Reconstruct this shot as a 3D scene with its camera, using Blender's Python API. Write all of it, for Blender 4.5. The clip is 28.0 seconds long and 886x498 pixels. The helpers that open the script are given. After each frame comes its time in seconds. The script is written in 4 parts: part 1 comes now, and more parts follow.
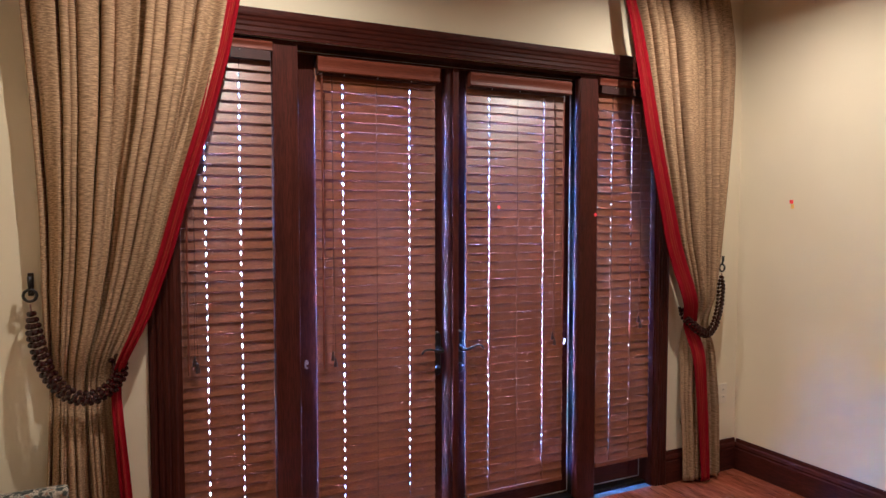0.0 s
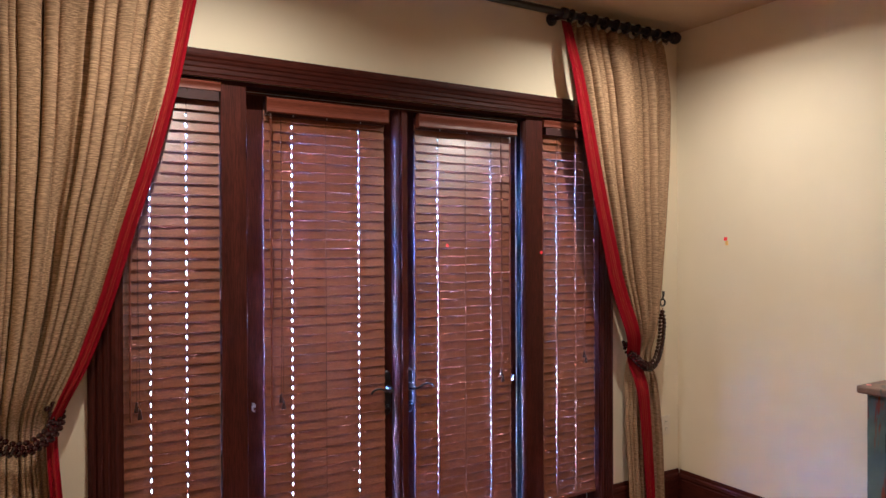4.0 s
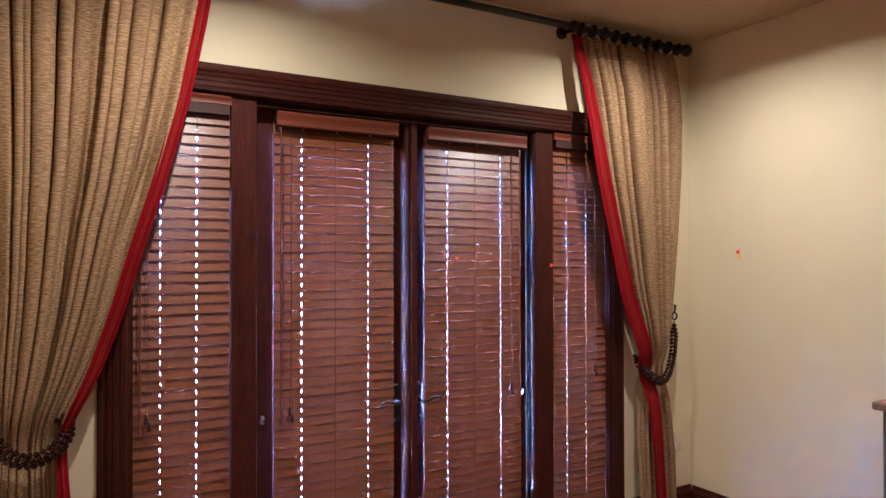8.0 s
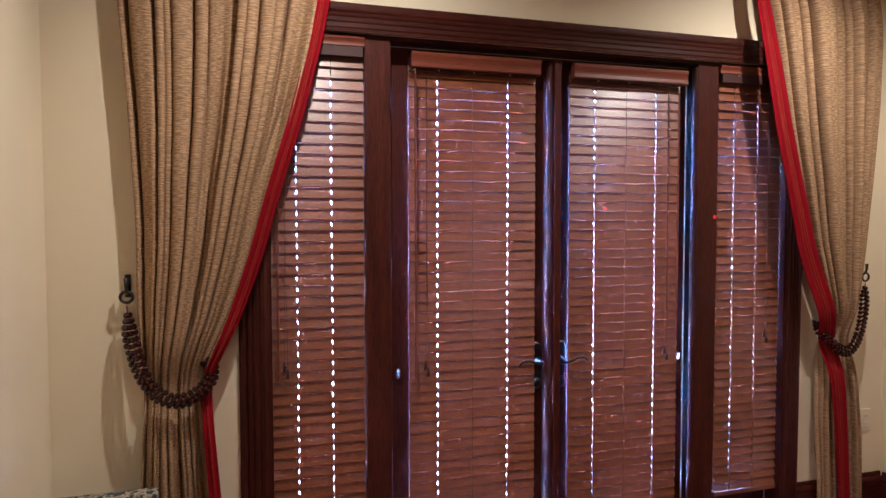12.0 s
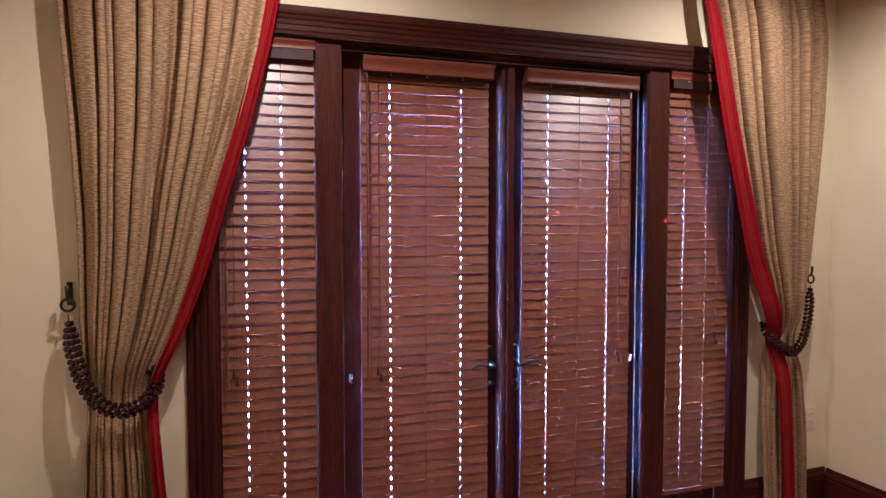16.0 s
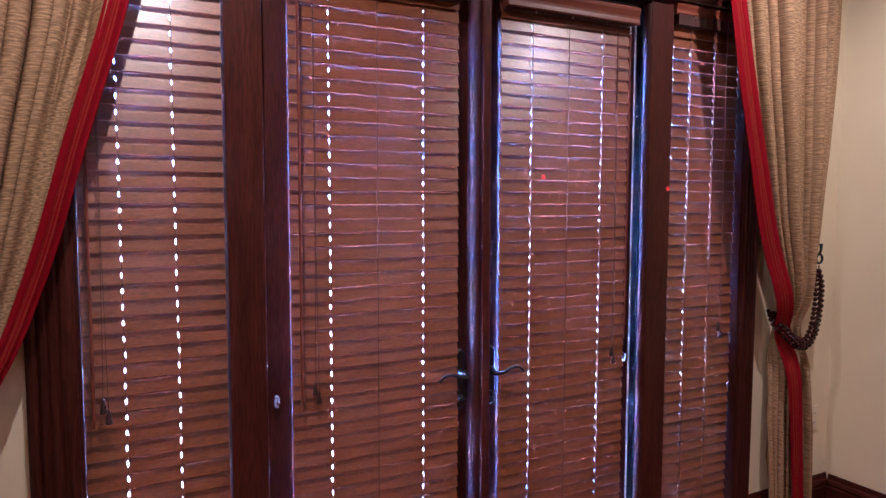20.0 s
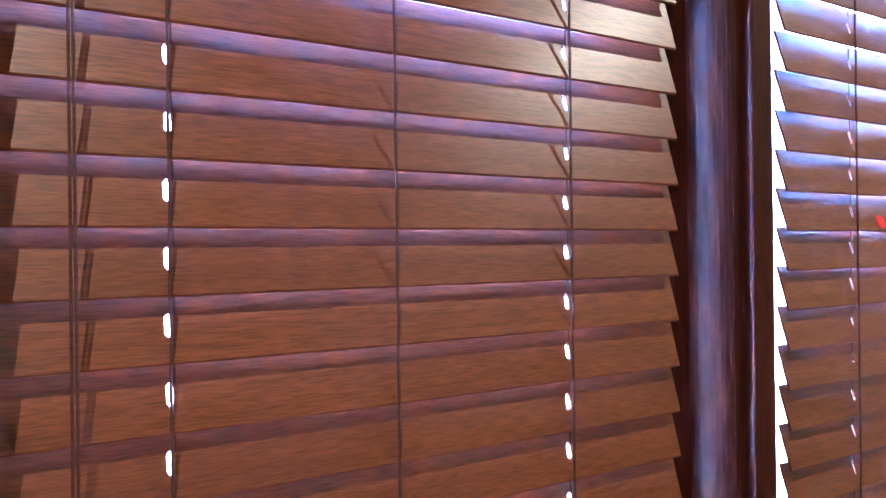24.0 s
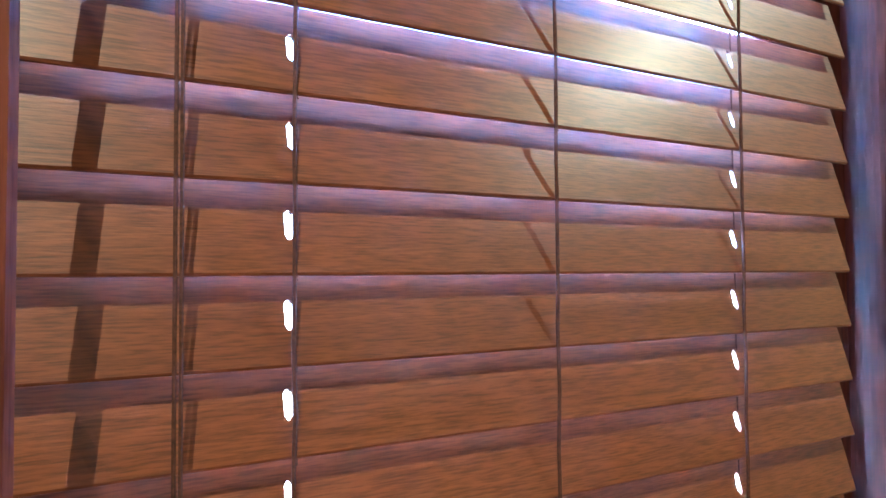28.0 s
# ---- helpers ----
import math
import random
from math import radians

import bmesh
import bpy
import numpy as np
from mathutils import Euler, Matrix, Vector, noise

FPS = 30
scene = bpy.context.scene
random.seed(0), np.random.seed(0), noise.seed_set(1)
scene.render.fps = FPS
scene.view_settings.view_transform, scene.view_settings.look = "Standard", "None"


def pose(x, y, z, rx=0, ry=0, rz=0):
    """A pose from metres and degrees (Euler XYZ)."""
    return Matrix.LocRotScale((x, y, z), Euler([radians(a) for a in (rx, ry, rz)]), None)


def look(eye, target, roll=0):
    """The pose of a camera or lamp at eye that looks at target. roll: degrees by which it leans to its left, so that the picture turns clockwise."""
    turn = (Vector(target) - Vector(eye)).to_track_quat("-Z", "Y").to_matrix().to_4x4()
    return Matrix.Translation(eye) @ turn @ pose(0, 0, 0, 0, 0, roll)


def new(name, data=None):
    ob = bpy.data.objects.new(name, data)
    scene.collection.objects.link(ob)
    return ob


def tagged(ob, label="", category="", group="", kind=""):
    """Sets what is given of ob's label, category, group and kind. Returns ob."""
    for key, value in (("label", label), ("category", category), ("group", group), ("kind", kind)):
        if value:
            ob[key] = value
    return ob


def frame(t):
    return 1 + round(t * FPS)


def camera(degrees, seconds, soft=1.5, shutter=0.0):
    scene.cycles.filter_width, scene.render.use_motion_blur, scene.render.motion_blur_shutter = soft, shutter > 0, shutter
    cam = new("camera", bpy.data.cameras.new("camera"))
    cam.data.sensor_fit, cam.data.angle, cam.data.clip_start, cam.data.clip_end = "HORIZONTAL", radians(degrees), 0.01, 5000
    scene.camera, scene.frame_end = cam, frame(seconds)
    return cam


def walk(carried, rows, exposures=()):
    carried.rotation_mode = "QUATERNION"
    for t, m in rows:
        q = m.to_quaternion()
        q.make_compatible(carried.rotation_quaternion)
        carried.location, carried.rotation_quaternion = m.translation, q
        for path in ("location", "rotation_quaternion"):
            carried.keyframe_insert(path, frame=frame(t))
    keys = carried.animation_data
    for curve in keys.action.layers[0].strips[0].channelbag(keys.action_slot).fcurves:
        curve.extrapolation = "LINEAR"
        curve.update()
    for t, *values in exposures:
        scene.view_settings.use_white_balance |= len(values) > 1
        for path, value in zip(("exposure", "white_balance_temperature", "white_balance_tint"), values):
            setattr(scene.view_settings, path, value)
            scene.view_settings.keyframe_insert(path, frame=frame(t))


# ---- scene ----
# ---------------------------------------------------------------- camera
cam = camera(66.0, 28.0)
PATH = [
    (0, (-1.517, -2.985, 1.559), (-0.634, -1.193, 1.454), -0.0),
    (0.5, (-1.517, -3.006, 1.575), (-0.591, -1.235, 1.489), 0.1),
    (1, (-1.528, -3.019, 1.563), (-0.56, -1.269, 1.505), -0.0),
    (1.5, (-1.538, -3.015, 1.582), (-0.55, -1.277, 1.521), 0.0),
    (2, (-1.541, -3.014, 1.589), (-0.532, -1.288, 1.54), 0.1),
    (2.5, (-1.54, -3.011, 1.577), (-0.516, -1.293, 1.546), -0.0),
    (3, (-1.54, -3.006, 1.59), (-0.504, -1.296, 1.566), -0.1),
    (3.5, (-1.543, -3.002, 1.59), (-0.513, -1.288, 1.576), -0.2),
    (5.5, (-1.54, -3.0, 1.593), (-0.525, -1.277, 1.586), -0.2),
    (6, (-1.545, -2.996, 1.616), (-0.528, -1.274, 1.606), 0.0),
    (6.5, (-1.538, -3.008, 1.61), (-0.536, -1.277, 1.611), -0.0),
    (7, (-1.539, -3.01, 1.585), (-0.54, -1.277, 1.609), -0.1),
    (7.5, (-1.536, -3.008, 1.588), (-0.54, -1.274, 1.616), -0.2),
    (8, (-1.527, -3.006, 1.601), (-0.536, -1.269, 1.622), -0.1),
    (8.5, (-1.504, -2.976, 1.6), (-0.514, -1.238, 1.613), -0.1),
    (9, (-1.448, -2.933, 1.581), (-0.477, -1.184, 1.59), -0.3),
    (9.5, (-1.407, -2.891, 1.581), (-0.493, -1.112, 1.558), -0.1),
    (10, (-1.363, -2.865, 1.572), (-0.499, -1.062, 1.529), -0.1),
    (10.5, (-1.342, -2.853, 1.574), (-0.498, -1.041, 1.514), -0.1),
    (11, (-1.348, -2.838, 1.561), (-0.533, -1.013, 1.48), 0.2),
    (11.5, (-1.389, -2.823, 1.54), (-0.678, -0.956, 1.458), 0.1),
    (12, (-1.406, -2.829, 1.547), (-0.812, -0.921, 1.456), -0.1),
    (12.5, (-1.423, -2.834, 1.547), (-0.915, -0.902, 1.449), 0.1),
    (14.5, (-1.469, -2.824, 1.568), (-1.058, -0.869, 1.473), -0.0),
    (15, (-1.44, -2.846, 1.574), (-0.962, -0.906, 1.484), 0.0),
    (15.5, (-1.4, -2.846, 1.577), (-0.824, -0.933, 1.483), 0.0),
    (16, (-1.34, -2.845, 1.589), (-0.659, -0.968, 1.483), 0.0),
    (16.5, (-1.278, -2.828, 1.601), (-0.475, -1.0, 1.487), 0.4),
    (17, (-1.278, -2.771, 1.57), (-0.414, -0.97, 1.475), 1.1),
    (17.5, (-1.338, -2.62, 1.598), (-0.379, -0.869, 1.487), 1.3),
    (18, (-1.376, -2.516, 1.582), (-0.337, -0.811, 1.469), 0.6),
    (18.5, (-1.34, -2.387, 1.559), (-0.274, -0.701, 1.419), 0.2),
    (19, (-1.27, -2.32, 1.557), (-0.247, -0.606, 1.419), 0.0),
    (19.5, (-1.241, -2.226, 1.536), (-0.285, -0.475, 1.416), 0.0),
    (20, (-1.231, -2.074, 1.517), (-0.308, -0.306, 1.364), 0.1),
    (20.5, (-1.199, -1.872, 1.527), (-0.286, -0.1, 1.364), 0.1),
    (21, (-1.134, -1.637, 1.51), (-0.159, 0.101, 1.339), -0.0),
    (21.5, (-1.013, -1.357, 1.545), (-0.024, 0.378, 1.438), -0.2),
    (23.5, (-0.651, -0.551, 1.558), (0.384, 1.16, 1.586), -0.9),
    (24, (-0.611, -0.462, 1.562), (0.376, 1.278, 1.565), -0.7),
    (24.5, (-0.592, -0.375, 1.577), (0.483, 1.312, 1.606), -0.5),
    (25, (-0.604, -0.298, 1.58), (0.496, 1.372, 1.625), -0.6),
    (25.5, (-0.614, -0.275, 1.585), (0.504, 1.383, 1.634), -0.6),
    (26, (-0.625, -0.277, 1.583), (0.49, 1.383, 1.637), -0.7),
    (26.5, (-0.635, -0.311, 1.583), (0.428, 1.382, 1.653), -0.7),
    (27, (-0.656, -0.322, 1.584), (0.38, 1.387, 1.657), -0.4),
    (27.5, (-0.655, -0.322, 1.583), (0.355, 1.403, 1.671), -0.5),
    (28, (-0.647, -0.32, 1.579), (0.336, 1.421, 1.649), -0.3),
]
walk(cam, [(t, look(eye, target, roll)) for t, eye, target, roll in PATH],
     exposures=[(0.0, 8.40, 4300, 14), (8.0, 8.37, 4300, 12), (16.0, 8.37, 4300, 19), (19.0, 8.31, 4300, 24), (21.5, 8.20, 4300, 33), (24.0, 8.32, 4280, 9), (26.0, 8.21, 4300, 8), (27.0, 8.30, 4270, -1), (28.0, 8.48, 4180, -10)])

# ---------------------------------------------------------------- plan
XL, XR = -2.04, 1.91           # side walls
YW, YB = -0.075, -7.2          # window wall (room face), rear wall
H = 2.91                       # ceiling height
YO = 0.16                      # outer face of the window wall
CX0, CX1 = -1.27, 1.258        # clear opening for the whole door unit
HEAD = 2.295                   # head of the opening
P1 = (-0.875, -0.767)          # left post
P2 = (0.733, 0.850)            # right post
PITCH, SLAT, TILT = 0.0438, 0.0508, 16.2
# front pair by the doors; the four behind it are unseen, added as fill
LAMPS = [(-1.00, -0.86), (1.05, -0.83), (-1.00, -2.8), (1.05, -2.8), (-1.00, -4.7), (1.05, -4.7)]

# ---------------------------------------------------------------- world, sun, lamps
world = bpy.data.worlds.new("sky_world")
scene.world = world
world.use_nodes = True
wn = world.node_tree.nodes
sky = wn.new("ShaderNodeTexSky")
sky.sky_type, sky.sun_disc = "NISHITA", False
sky.sun_elevation, sky.sun_rotation = radians(42.6), radians(247)
wn["Background"].inputs["Strength"].default_value = 0.15
cloud = wn.new("ShaderNodeMix")            # even cloud layer over the clear sky
cloud.data_type = "RGBA"
cloud.inputs["Factor"].default_value = 0.62
cloud.inputs[7].default_value = (3.25, 3.7, 4.6, 1)
haze = wn.new("ShaderNodeMix")             # blue-violet tint of the shaded side
haze.data_type, haze.blend_type = "RGBA", "MULTIPLY"
haze.inputs["Factor"].default_value = 1.0
haze.inputs[7].default_value = (0.355, 0.42, 0.67, 1)
world.node_tree.links.new(sky.outputs[0], cloud.inputs[6])
world.node_tree.links.new(cloud.outputs[2], haze.inputs[6])
world.node_tree.links.new(haze.outputs[2], wn["Background"].inputs[0])
sun = new("sun", bpy.data.lights.new("sun", "SUN"))
sun.data.energy, sun.data.angle, sun.data.color = 4.0, radians(0.5), (1.0, 0.95, 0.88)
sun.matrix_world = look((-7, -3, 7), (0, 0, 0))
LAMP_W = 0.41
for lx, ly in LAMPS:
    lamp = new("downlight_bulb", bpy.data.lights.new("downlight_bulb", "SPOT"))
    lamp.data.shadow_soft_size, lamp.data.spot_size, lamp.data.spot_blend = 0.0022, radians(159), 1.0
    # the added rear lamps give weaker fill
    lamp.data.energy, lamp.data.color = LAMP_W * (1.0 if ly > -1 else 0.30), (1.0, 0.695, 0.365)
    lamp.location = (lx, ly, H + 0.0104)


# ---------------------------------------------------------------- materials
def mat(name, rough=0.5, metal=0.0, spec=0.5):
    m = bpy.data.materials.new(name)
    m.use_nodes = True
    b = m.node_tree.nodes["Principled BSDF"]
    b.inputs["Roughness"].default_value = rough
    b.inputs["Metallic"].default_value = metal
    b.inputs["Specular IOR Level"].default_value = spec
    return m, m.node_tree, b


def node(nt, kind, **kw):
    n = nt.nodes.new(kind)
    for k, v in kw.items():
        n.inputs[k].default_value = v
    return n


def coords(nt, scale=(1, 1, 1), space="Object", shift=False):
    tc = nt.nodes.new("ShaderNodeTexCoord")
    mp = nt.nodes.new("ShaderNodeMapping")
    mp.inputs["Scale"].default_value = scale
    nt.links.new(tc.outputs[space], mp.inputs["Vector"])
    if shift:
        oi = nt.nodes.new("ShaderNodeObjectInfo")
        mul = nt.nodes.new("ShaderNodeMath")
        mul.operation = "MULTIPLY"
        mul.inputs[1].default_value = 37.0
        nt.links.new(oi.outputs["Random"], mul.inputs[0])
        nt.links.new(mul.outputs[0], mp.inputs["Location"])
    return mp.outputs[0]


def ramp(nt, fac, stops):
    r = nt.nodes.new("ShaderNodeValToRGB")
    el = r.color_ramp.elements
    while len(el) < len(stops):
        el.new(0.5)
    for e, (p, c) in zip(el, stops):
        e.position, e.color = p, (*c, 1)
    nt.links.new(fac, r.inputs[0])
    return r.outputs[0]


def noisy(nt, vec, scale, detail=4.0, rough=0.55, dist=0.0):
    n = node(nt, "ShaderNodeTexNoise", Scale=scale, Detail=detail, Roughness=rough, Distortion=dist)
    nt.links.new(vec, n.inputs["Vector"])
    return n.outputs["Fac"]


def mixc(nt, fac, a, b, blend="MIX"):
    m = nt.nodes.new("ShaderNodeMix")
    m.data_type, m.blend_type = "RGBA", blend
    for sock, val in ((m.inputs[0], fac), (m.inputs[6], a), (m.inputs[7], b)):
        if isinstance(val, (int, float)):
            sock.default_value = val
        elif isinstance(val, tuple):
            sock.default_value = (*val, 1)
        else:
            nt.links.new(val, sock)
    return m.outputs[2]


def bump(nt, bsdf, height, strength=0.2, dist=0.002):
    b = node(nt, "ShaderNodeBump", Strength=strength, Distance=dist)
    nt.links.new(height, b.inputs["Height"])
    nt.links.new(b.outputs[0], bsdf.inputs["Normal"])


def rough_var(nt, bsdf, fac, lo, hi):
    r = nt.nodes.new("ShaderNodeMapRange")
    r.inputs["To Min"].default_value, r.inputs["To Max"].default_value = lo, hi
    nt.links.new(fac, r.inputs["Value"])
    nt.links.new(r.outputs[0], bsdf.inputs["Roughness"])


def wood(name, dark, mid, light, along, rough=(0.3, 0.45), grain=60.0, streak=5.0, spec=0.5, vary=0.12, deep=0.88):
    """Wood with long grain along one axis, a tone of its own per piece."""
    m, nt, b = mat(name, spec=spec)
    sc = [1.0, 1.0, 1.0]
    sc["xyz".index(along)] = 0.07
    v = coords(nt, tuple(sc), shift=True)
    fine = noisy(nt, v, grain * 4, 3, 0.6)
    broad = noisy(nt, v, streak * 4, 4, 0.6, 0.6)
    c1 = ramp(nt, broad, [(0.30, dark), (0.5, mid), (0.72, light)])
    c2 = ramp(nt, fine, [(0.36, (0.46, 0.42, 0.38)), (0.58, (1.14, 1.12, 1.10))])
    col = mixc(nt, deep, c1, c2, "MULTIPLY")
    oi = nt.nodes.new("ShaderNodeObjectInfo")
    tone = ramp(nt, oi.outputs["Random"], [(0.0, (1 - vary,) * 3), (1.0, (1 + vary,) * 3)])
    col = mixc(nt, 1.0, col, tone, "MULTIPLY")
    nt.links.new(col, b.inputs["Base Color"])
    rough_var(nt, b, noisy(nt, coords(nt), 9, 4), *rough)
    bump(nt, b, fine, 0.18 * deep, 0.001)
    return m


SLATWOOD = wood("blind_slat_wood", (0.154, 0.0450, 0.0120), (0.188, 0.0575, 0.0155), (0.222, 0.0720, 0.0205), "x", (0.40, 0.45), 210, 20, 0.4, 0.05, 0.80)
SLATWOOD.node_tree.nodes["Principled BSDF"].inputs["Coat Weight"].default_value = 0.40
SLATWOOD.node_tree.nodes["Principled BSDF"].inputs["Coat Roughness"].default_value = 0.30
SLATWOOD.node_tree.nodes["Principled BSDF"].inputs["Sheen Weight"].default_value = 0.05
SLATWOOD.node_tree.nodes["Principled BSDF"].inputs["Sheen Roughness"].default_value = 0.4
VALWOOD = wood("valance_wood", (0.125, 0.032, 0.014), (0.150, 0.039, 0.017), (0.175, 0.047, 0.021), "x", (0.40, 0.48), 120, 9, 0.3, 0.05, 0.45)
FRAMEV = wood("mahogany_upright", (0.036, 0.0066, 0.0032), (0.052, 0.0098, 0.0045), (0.072, 0.0150, 0.0070), "z", (0.42, 0.56), 60, 5)
FRAMEH = wood("mahogany_level", (0.036, 0.0066, 0.0032), (0.052, 0.0098, 0.0045), (0.072, 0.0150, 0.0070), "x", (0.42, 0.56), 60, 5)
FRAMEY = wood("mahogany_side_level", (0.036, 0.0066, 0.0032), (0.052, 0.0098, 0.0045), (0.072, 0.0150, 0.0070), "y", (0.42, 0.56), 60, 5)
for fm in (FRAMEV, FRAMEH, FRAMEY):
    fb = fm.node_tree.nodes["Principled BSDF"]
    fb.inputs["Specular IOR Level"].default_value = 0.22
GLOSSWOOD = wood("varnished_mahogany", (0.036, 0.0066, 0.0032), (0.052, 0.0098, 0.0045), (0.072, 0.0150, 0.0070), "z", (0.40, 0.48), 60, 5, 0.3)
PLANKWOOD = wood("cherry_plank", (0.16, 0.040, 0.018), (0.25, 0.070, 0.030), (0.34, 0.11, 0.05), "y", (0.18, 0.32), 40, 3, 0.5, 0.30)
WANDWOOD = wood("wand_wood", (0.11, 0.030, 0.014), (0.15, 0.042, 0.020), (0.19, 0.055, 0.028), "z", (0.45, 0.55), 60, 5, 0.2)


def plaster(name, base, rough=0.75, bumpy=0.12):
    m, nt, b = mat(name, rough, spec=0.3)
    v = coords(nt)
    big = noisy(nt, v, 1.3, 4)
    fine = noisy(nt, v, 140, 3)
    lo, hi = tuple(c * 0.955 for c in base), tuple(min(1, c * 1.03) for c in base)
    nt.links.new(ramp(nt, big, [(0.3, lo), (0.7, hi)]), b.inputs["Base Color"])
    bump(nt, b, fine, bumpy, 0.0015)
    return m


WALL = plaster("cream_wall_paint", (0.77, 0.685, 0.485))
# ceiling base is darker and browner than the walls to hold its shade
CEIL = plaster("shaded_ceiling_paint", (0.50, 0.39, 0.245))


def linen(name, base, dark, along_x=70, along_z=320):
    m, nt, b = mat(name, 0.85, spec=0.15)
    uv = nt.nodes.new("ShaderNodeTexCoord").outputs["UV"]

    def lay(sx, sz, det=3.0):
        mp = nt.nodes.new("ShaderNodeMapping")
        mp.inputs["Scale"].default_value = (sx, sz, 1)
        nt.links.new(uv, mp.inputs["Vector"])
        return noisy(nt, mp.outputs[0], 1.0, det, 0.65)

    weft, warp, big = lay(along_x * 0.5, along_z * 1.0, 2.0), lay(700, 18), lay(3, 3)
    c = mixc(nt, 0.8, ramp(nt, weft, [(0.34, dark), (0.52, base), (0.68, tuple(x * 1.6 for x in base))]),
             ramp(nt, warp, [(0.3, (0.78, 0.76, 0.72)), (0.7, (1.1, 1.1, 1.1))]), "MULTIPLY")
    c = mixc(nt, 0.5, c, ramp(nt, big, [(0.3, (0.85, 0.84, 0.82)), (0.7, (1.08, 1.08, 1.06))]), "MULTIPLY")
    nt.links.new(c, b.inputs["Base Color"])
    bump(nt, b, weft, 0.5, 0.002)
    return m


LINEN = linen("slubbed_linen", (0.365, 0.243, 0.132), (0.200, 0.128, 0.066), 46, 230)
REDCLOTH, nt, b = mat("red_braid", 0.85, spec=0.06)
uvs = nt.nodes.new("ShaderNodeTexCoord").outputs["UV"]
sep = nt.nodes.new("ShaderNodeSeparateXYZ")
nt.links.new(uvs, sep.inputs[0])
mpn = nt.nodes.new("ShaderNodeMapping")
mpn.inputs["Scale"].default_value = (60, 260, 1)
nt.links.new(uvs, mpn.inputs["Vector"])
nz = noisy(nt, mpn.outputs[0], 1.0, 3)
cred = ramp(nt, nz, [(0.3, (0.13, 0.0012, 0.0035)), (0.7, (0.27, 0.003, 0.007))])
K = (0, 0, 0)
W1 = (1, 1, 1)
band = ramp(nt, sep.outputs[0], [(0.0, K), (0.33, K), (0.36, W1), (0.39, K), (0.47, K), (0.50, W1), (0.53, K), (0.61, K), (0.64, W1), (0.67, K)])
dash = ramp(nt, noisy(nt, mpn.outputs[0], 2.2, 1), [(0.45, K), (0.55, W1)])
cband = mixc(nt, 1.0, band, dash, "MULTIPLY")
cred = mixc(nt, cband, cred, (0.33, 0.10, 0.030))
nt.links.new(cred, b.inputs["Base Color"])
bump(nt, b, nz, 0.5, 0.002)


def simple(name, col, rough=0.5, metal=0.0, spec=0.5, var=0.12, scale=25):
    m, nt, b = mat(name, rough, metal, spec)
    f = noisy(nt, coords(nt), scale, 4)
    nt.links.new(ramp(nt, f, [(0.3, tuple(c * (1 - var) for c in col)), (0.7, tuple(min(1, c * (1 + var)) for c in col))]), b.inputs["Base Color"])
    rough_var(nt, b, f, max(0.02, rough - 0.07), min(1, rough + 0.07))
    return m


CORD = simple("brown_cord", (0.085, 0.030, 0.016), 0.8, scale=400, var=0.4)
IRON = simple("black_iron", (0.016, 0.014, 0.013), 0.42, 0.3)
BRONZE = simple("dark_bronze", (0.030, 0.026, 0.026), 0.38, 0.8)
CHROME = simple("polished_nickel", (0.50, 0.48, 0.46), 0.28, 1.0, var=0.04)
BEAD = simple("dark_red_bead", (0.018, 0.0012, 0.0016), 0.10, 0.0, 0.6, 0.5, 60)
TASSEL = simple("dark_tassel_wood", (0.030, 0.009, 0.006), 0.3)
VINYL = simple("white_weatherstrip", (0.52, 0.48, 0.42), 0.55, var=0.05)
PLATE = simple("ivory_plate", (0.74, 0.66, 0.50), 0.4, var=0.03)
DARKSLOT = simple("dark_slot", (0.02, 0.018, 0.016), 0.6)
RECESSBLACK = simple("recess_black", (0.008, 0.007, 0.007), 0.9, 0.0, 0.05)
REDDOT = simple("red_sticker", (0.85, 0.035, 0.03), 0.5, var=0.05)
PINKDOT = simple("pink_sticker", (0.85, 0.25, 0.25), 0.5, var=0.05)
YELDOT = simple("yellow_sticker", (0.85, 0.55, 0.10), 0.5, var=0.05)
BLACK = simple("black_gloss", (0.010, 0.010, 0.012), 0.15, var=0.1)
SCREEN = simple("dark_screen", (0.006, 0.007, 0.010), 0.06, var=0.1)
STONE = simple("terrace_stone", (0.24, 0.21, 0.195), 0.9, var=0.3, scale=3)
STUCCO = simple("outer_stucco", (0.50, 0.45, 0.37), 0.9, var=0.12, scale=8)
TRIMW = simple("white_trim", (0.82, 0.80, 0.76), 0.4, var=0.03)
LINER = simple("dark_headrail", (0.040, 0.010, 0.007), 0.55, var=0.2)

GLASS, nt, b = mat("window_glass", 0.0)
b.inputs["Transmission Weight"].default_value = 1.0
b.inputs["IOR"].default_value = 1.45
b.inputs["Base Color"].default_value = (0.96, 0.98, 0.97, 1)

LENS, nt, b = mat("lamp_lens", 0.4)
b.inputs["Base Color"].default_value = (0.9, 0.88, 0.8, 1)
b.inputs["Emission Color"].default_value = (1.0, 0.84, 0.62, 1)
b.inputs["Emission Strength"].default_value = 0.09


def distressed(name, paint, under, more):
    m, nt, b = mat(name, 0.6, spec=0.35)
    v = coords(nt, (1, 1, 0.22), shift=True)
    wear = noisy(nt, v, 11, 6, 0.7, 0.4)
    tone = noisy(nt, coords(nt), 5, 4)
    c = mixc(nt, ramp(nt, wear, [(0.52 - more, (0, 0, 0)), (0.58 - more, (1, 1, 1))]),
             ramp(nt, tone, [(0.3, tuple(x * 0.7 for x in paint)), (0.7, tuple(x * 1.25 for x in paint))]), under)
    nt.links.new(c, b.inputs["Base Color"])
    bump(nt, b, wear, 0.4, 0.003)
    return m


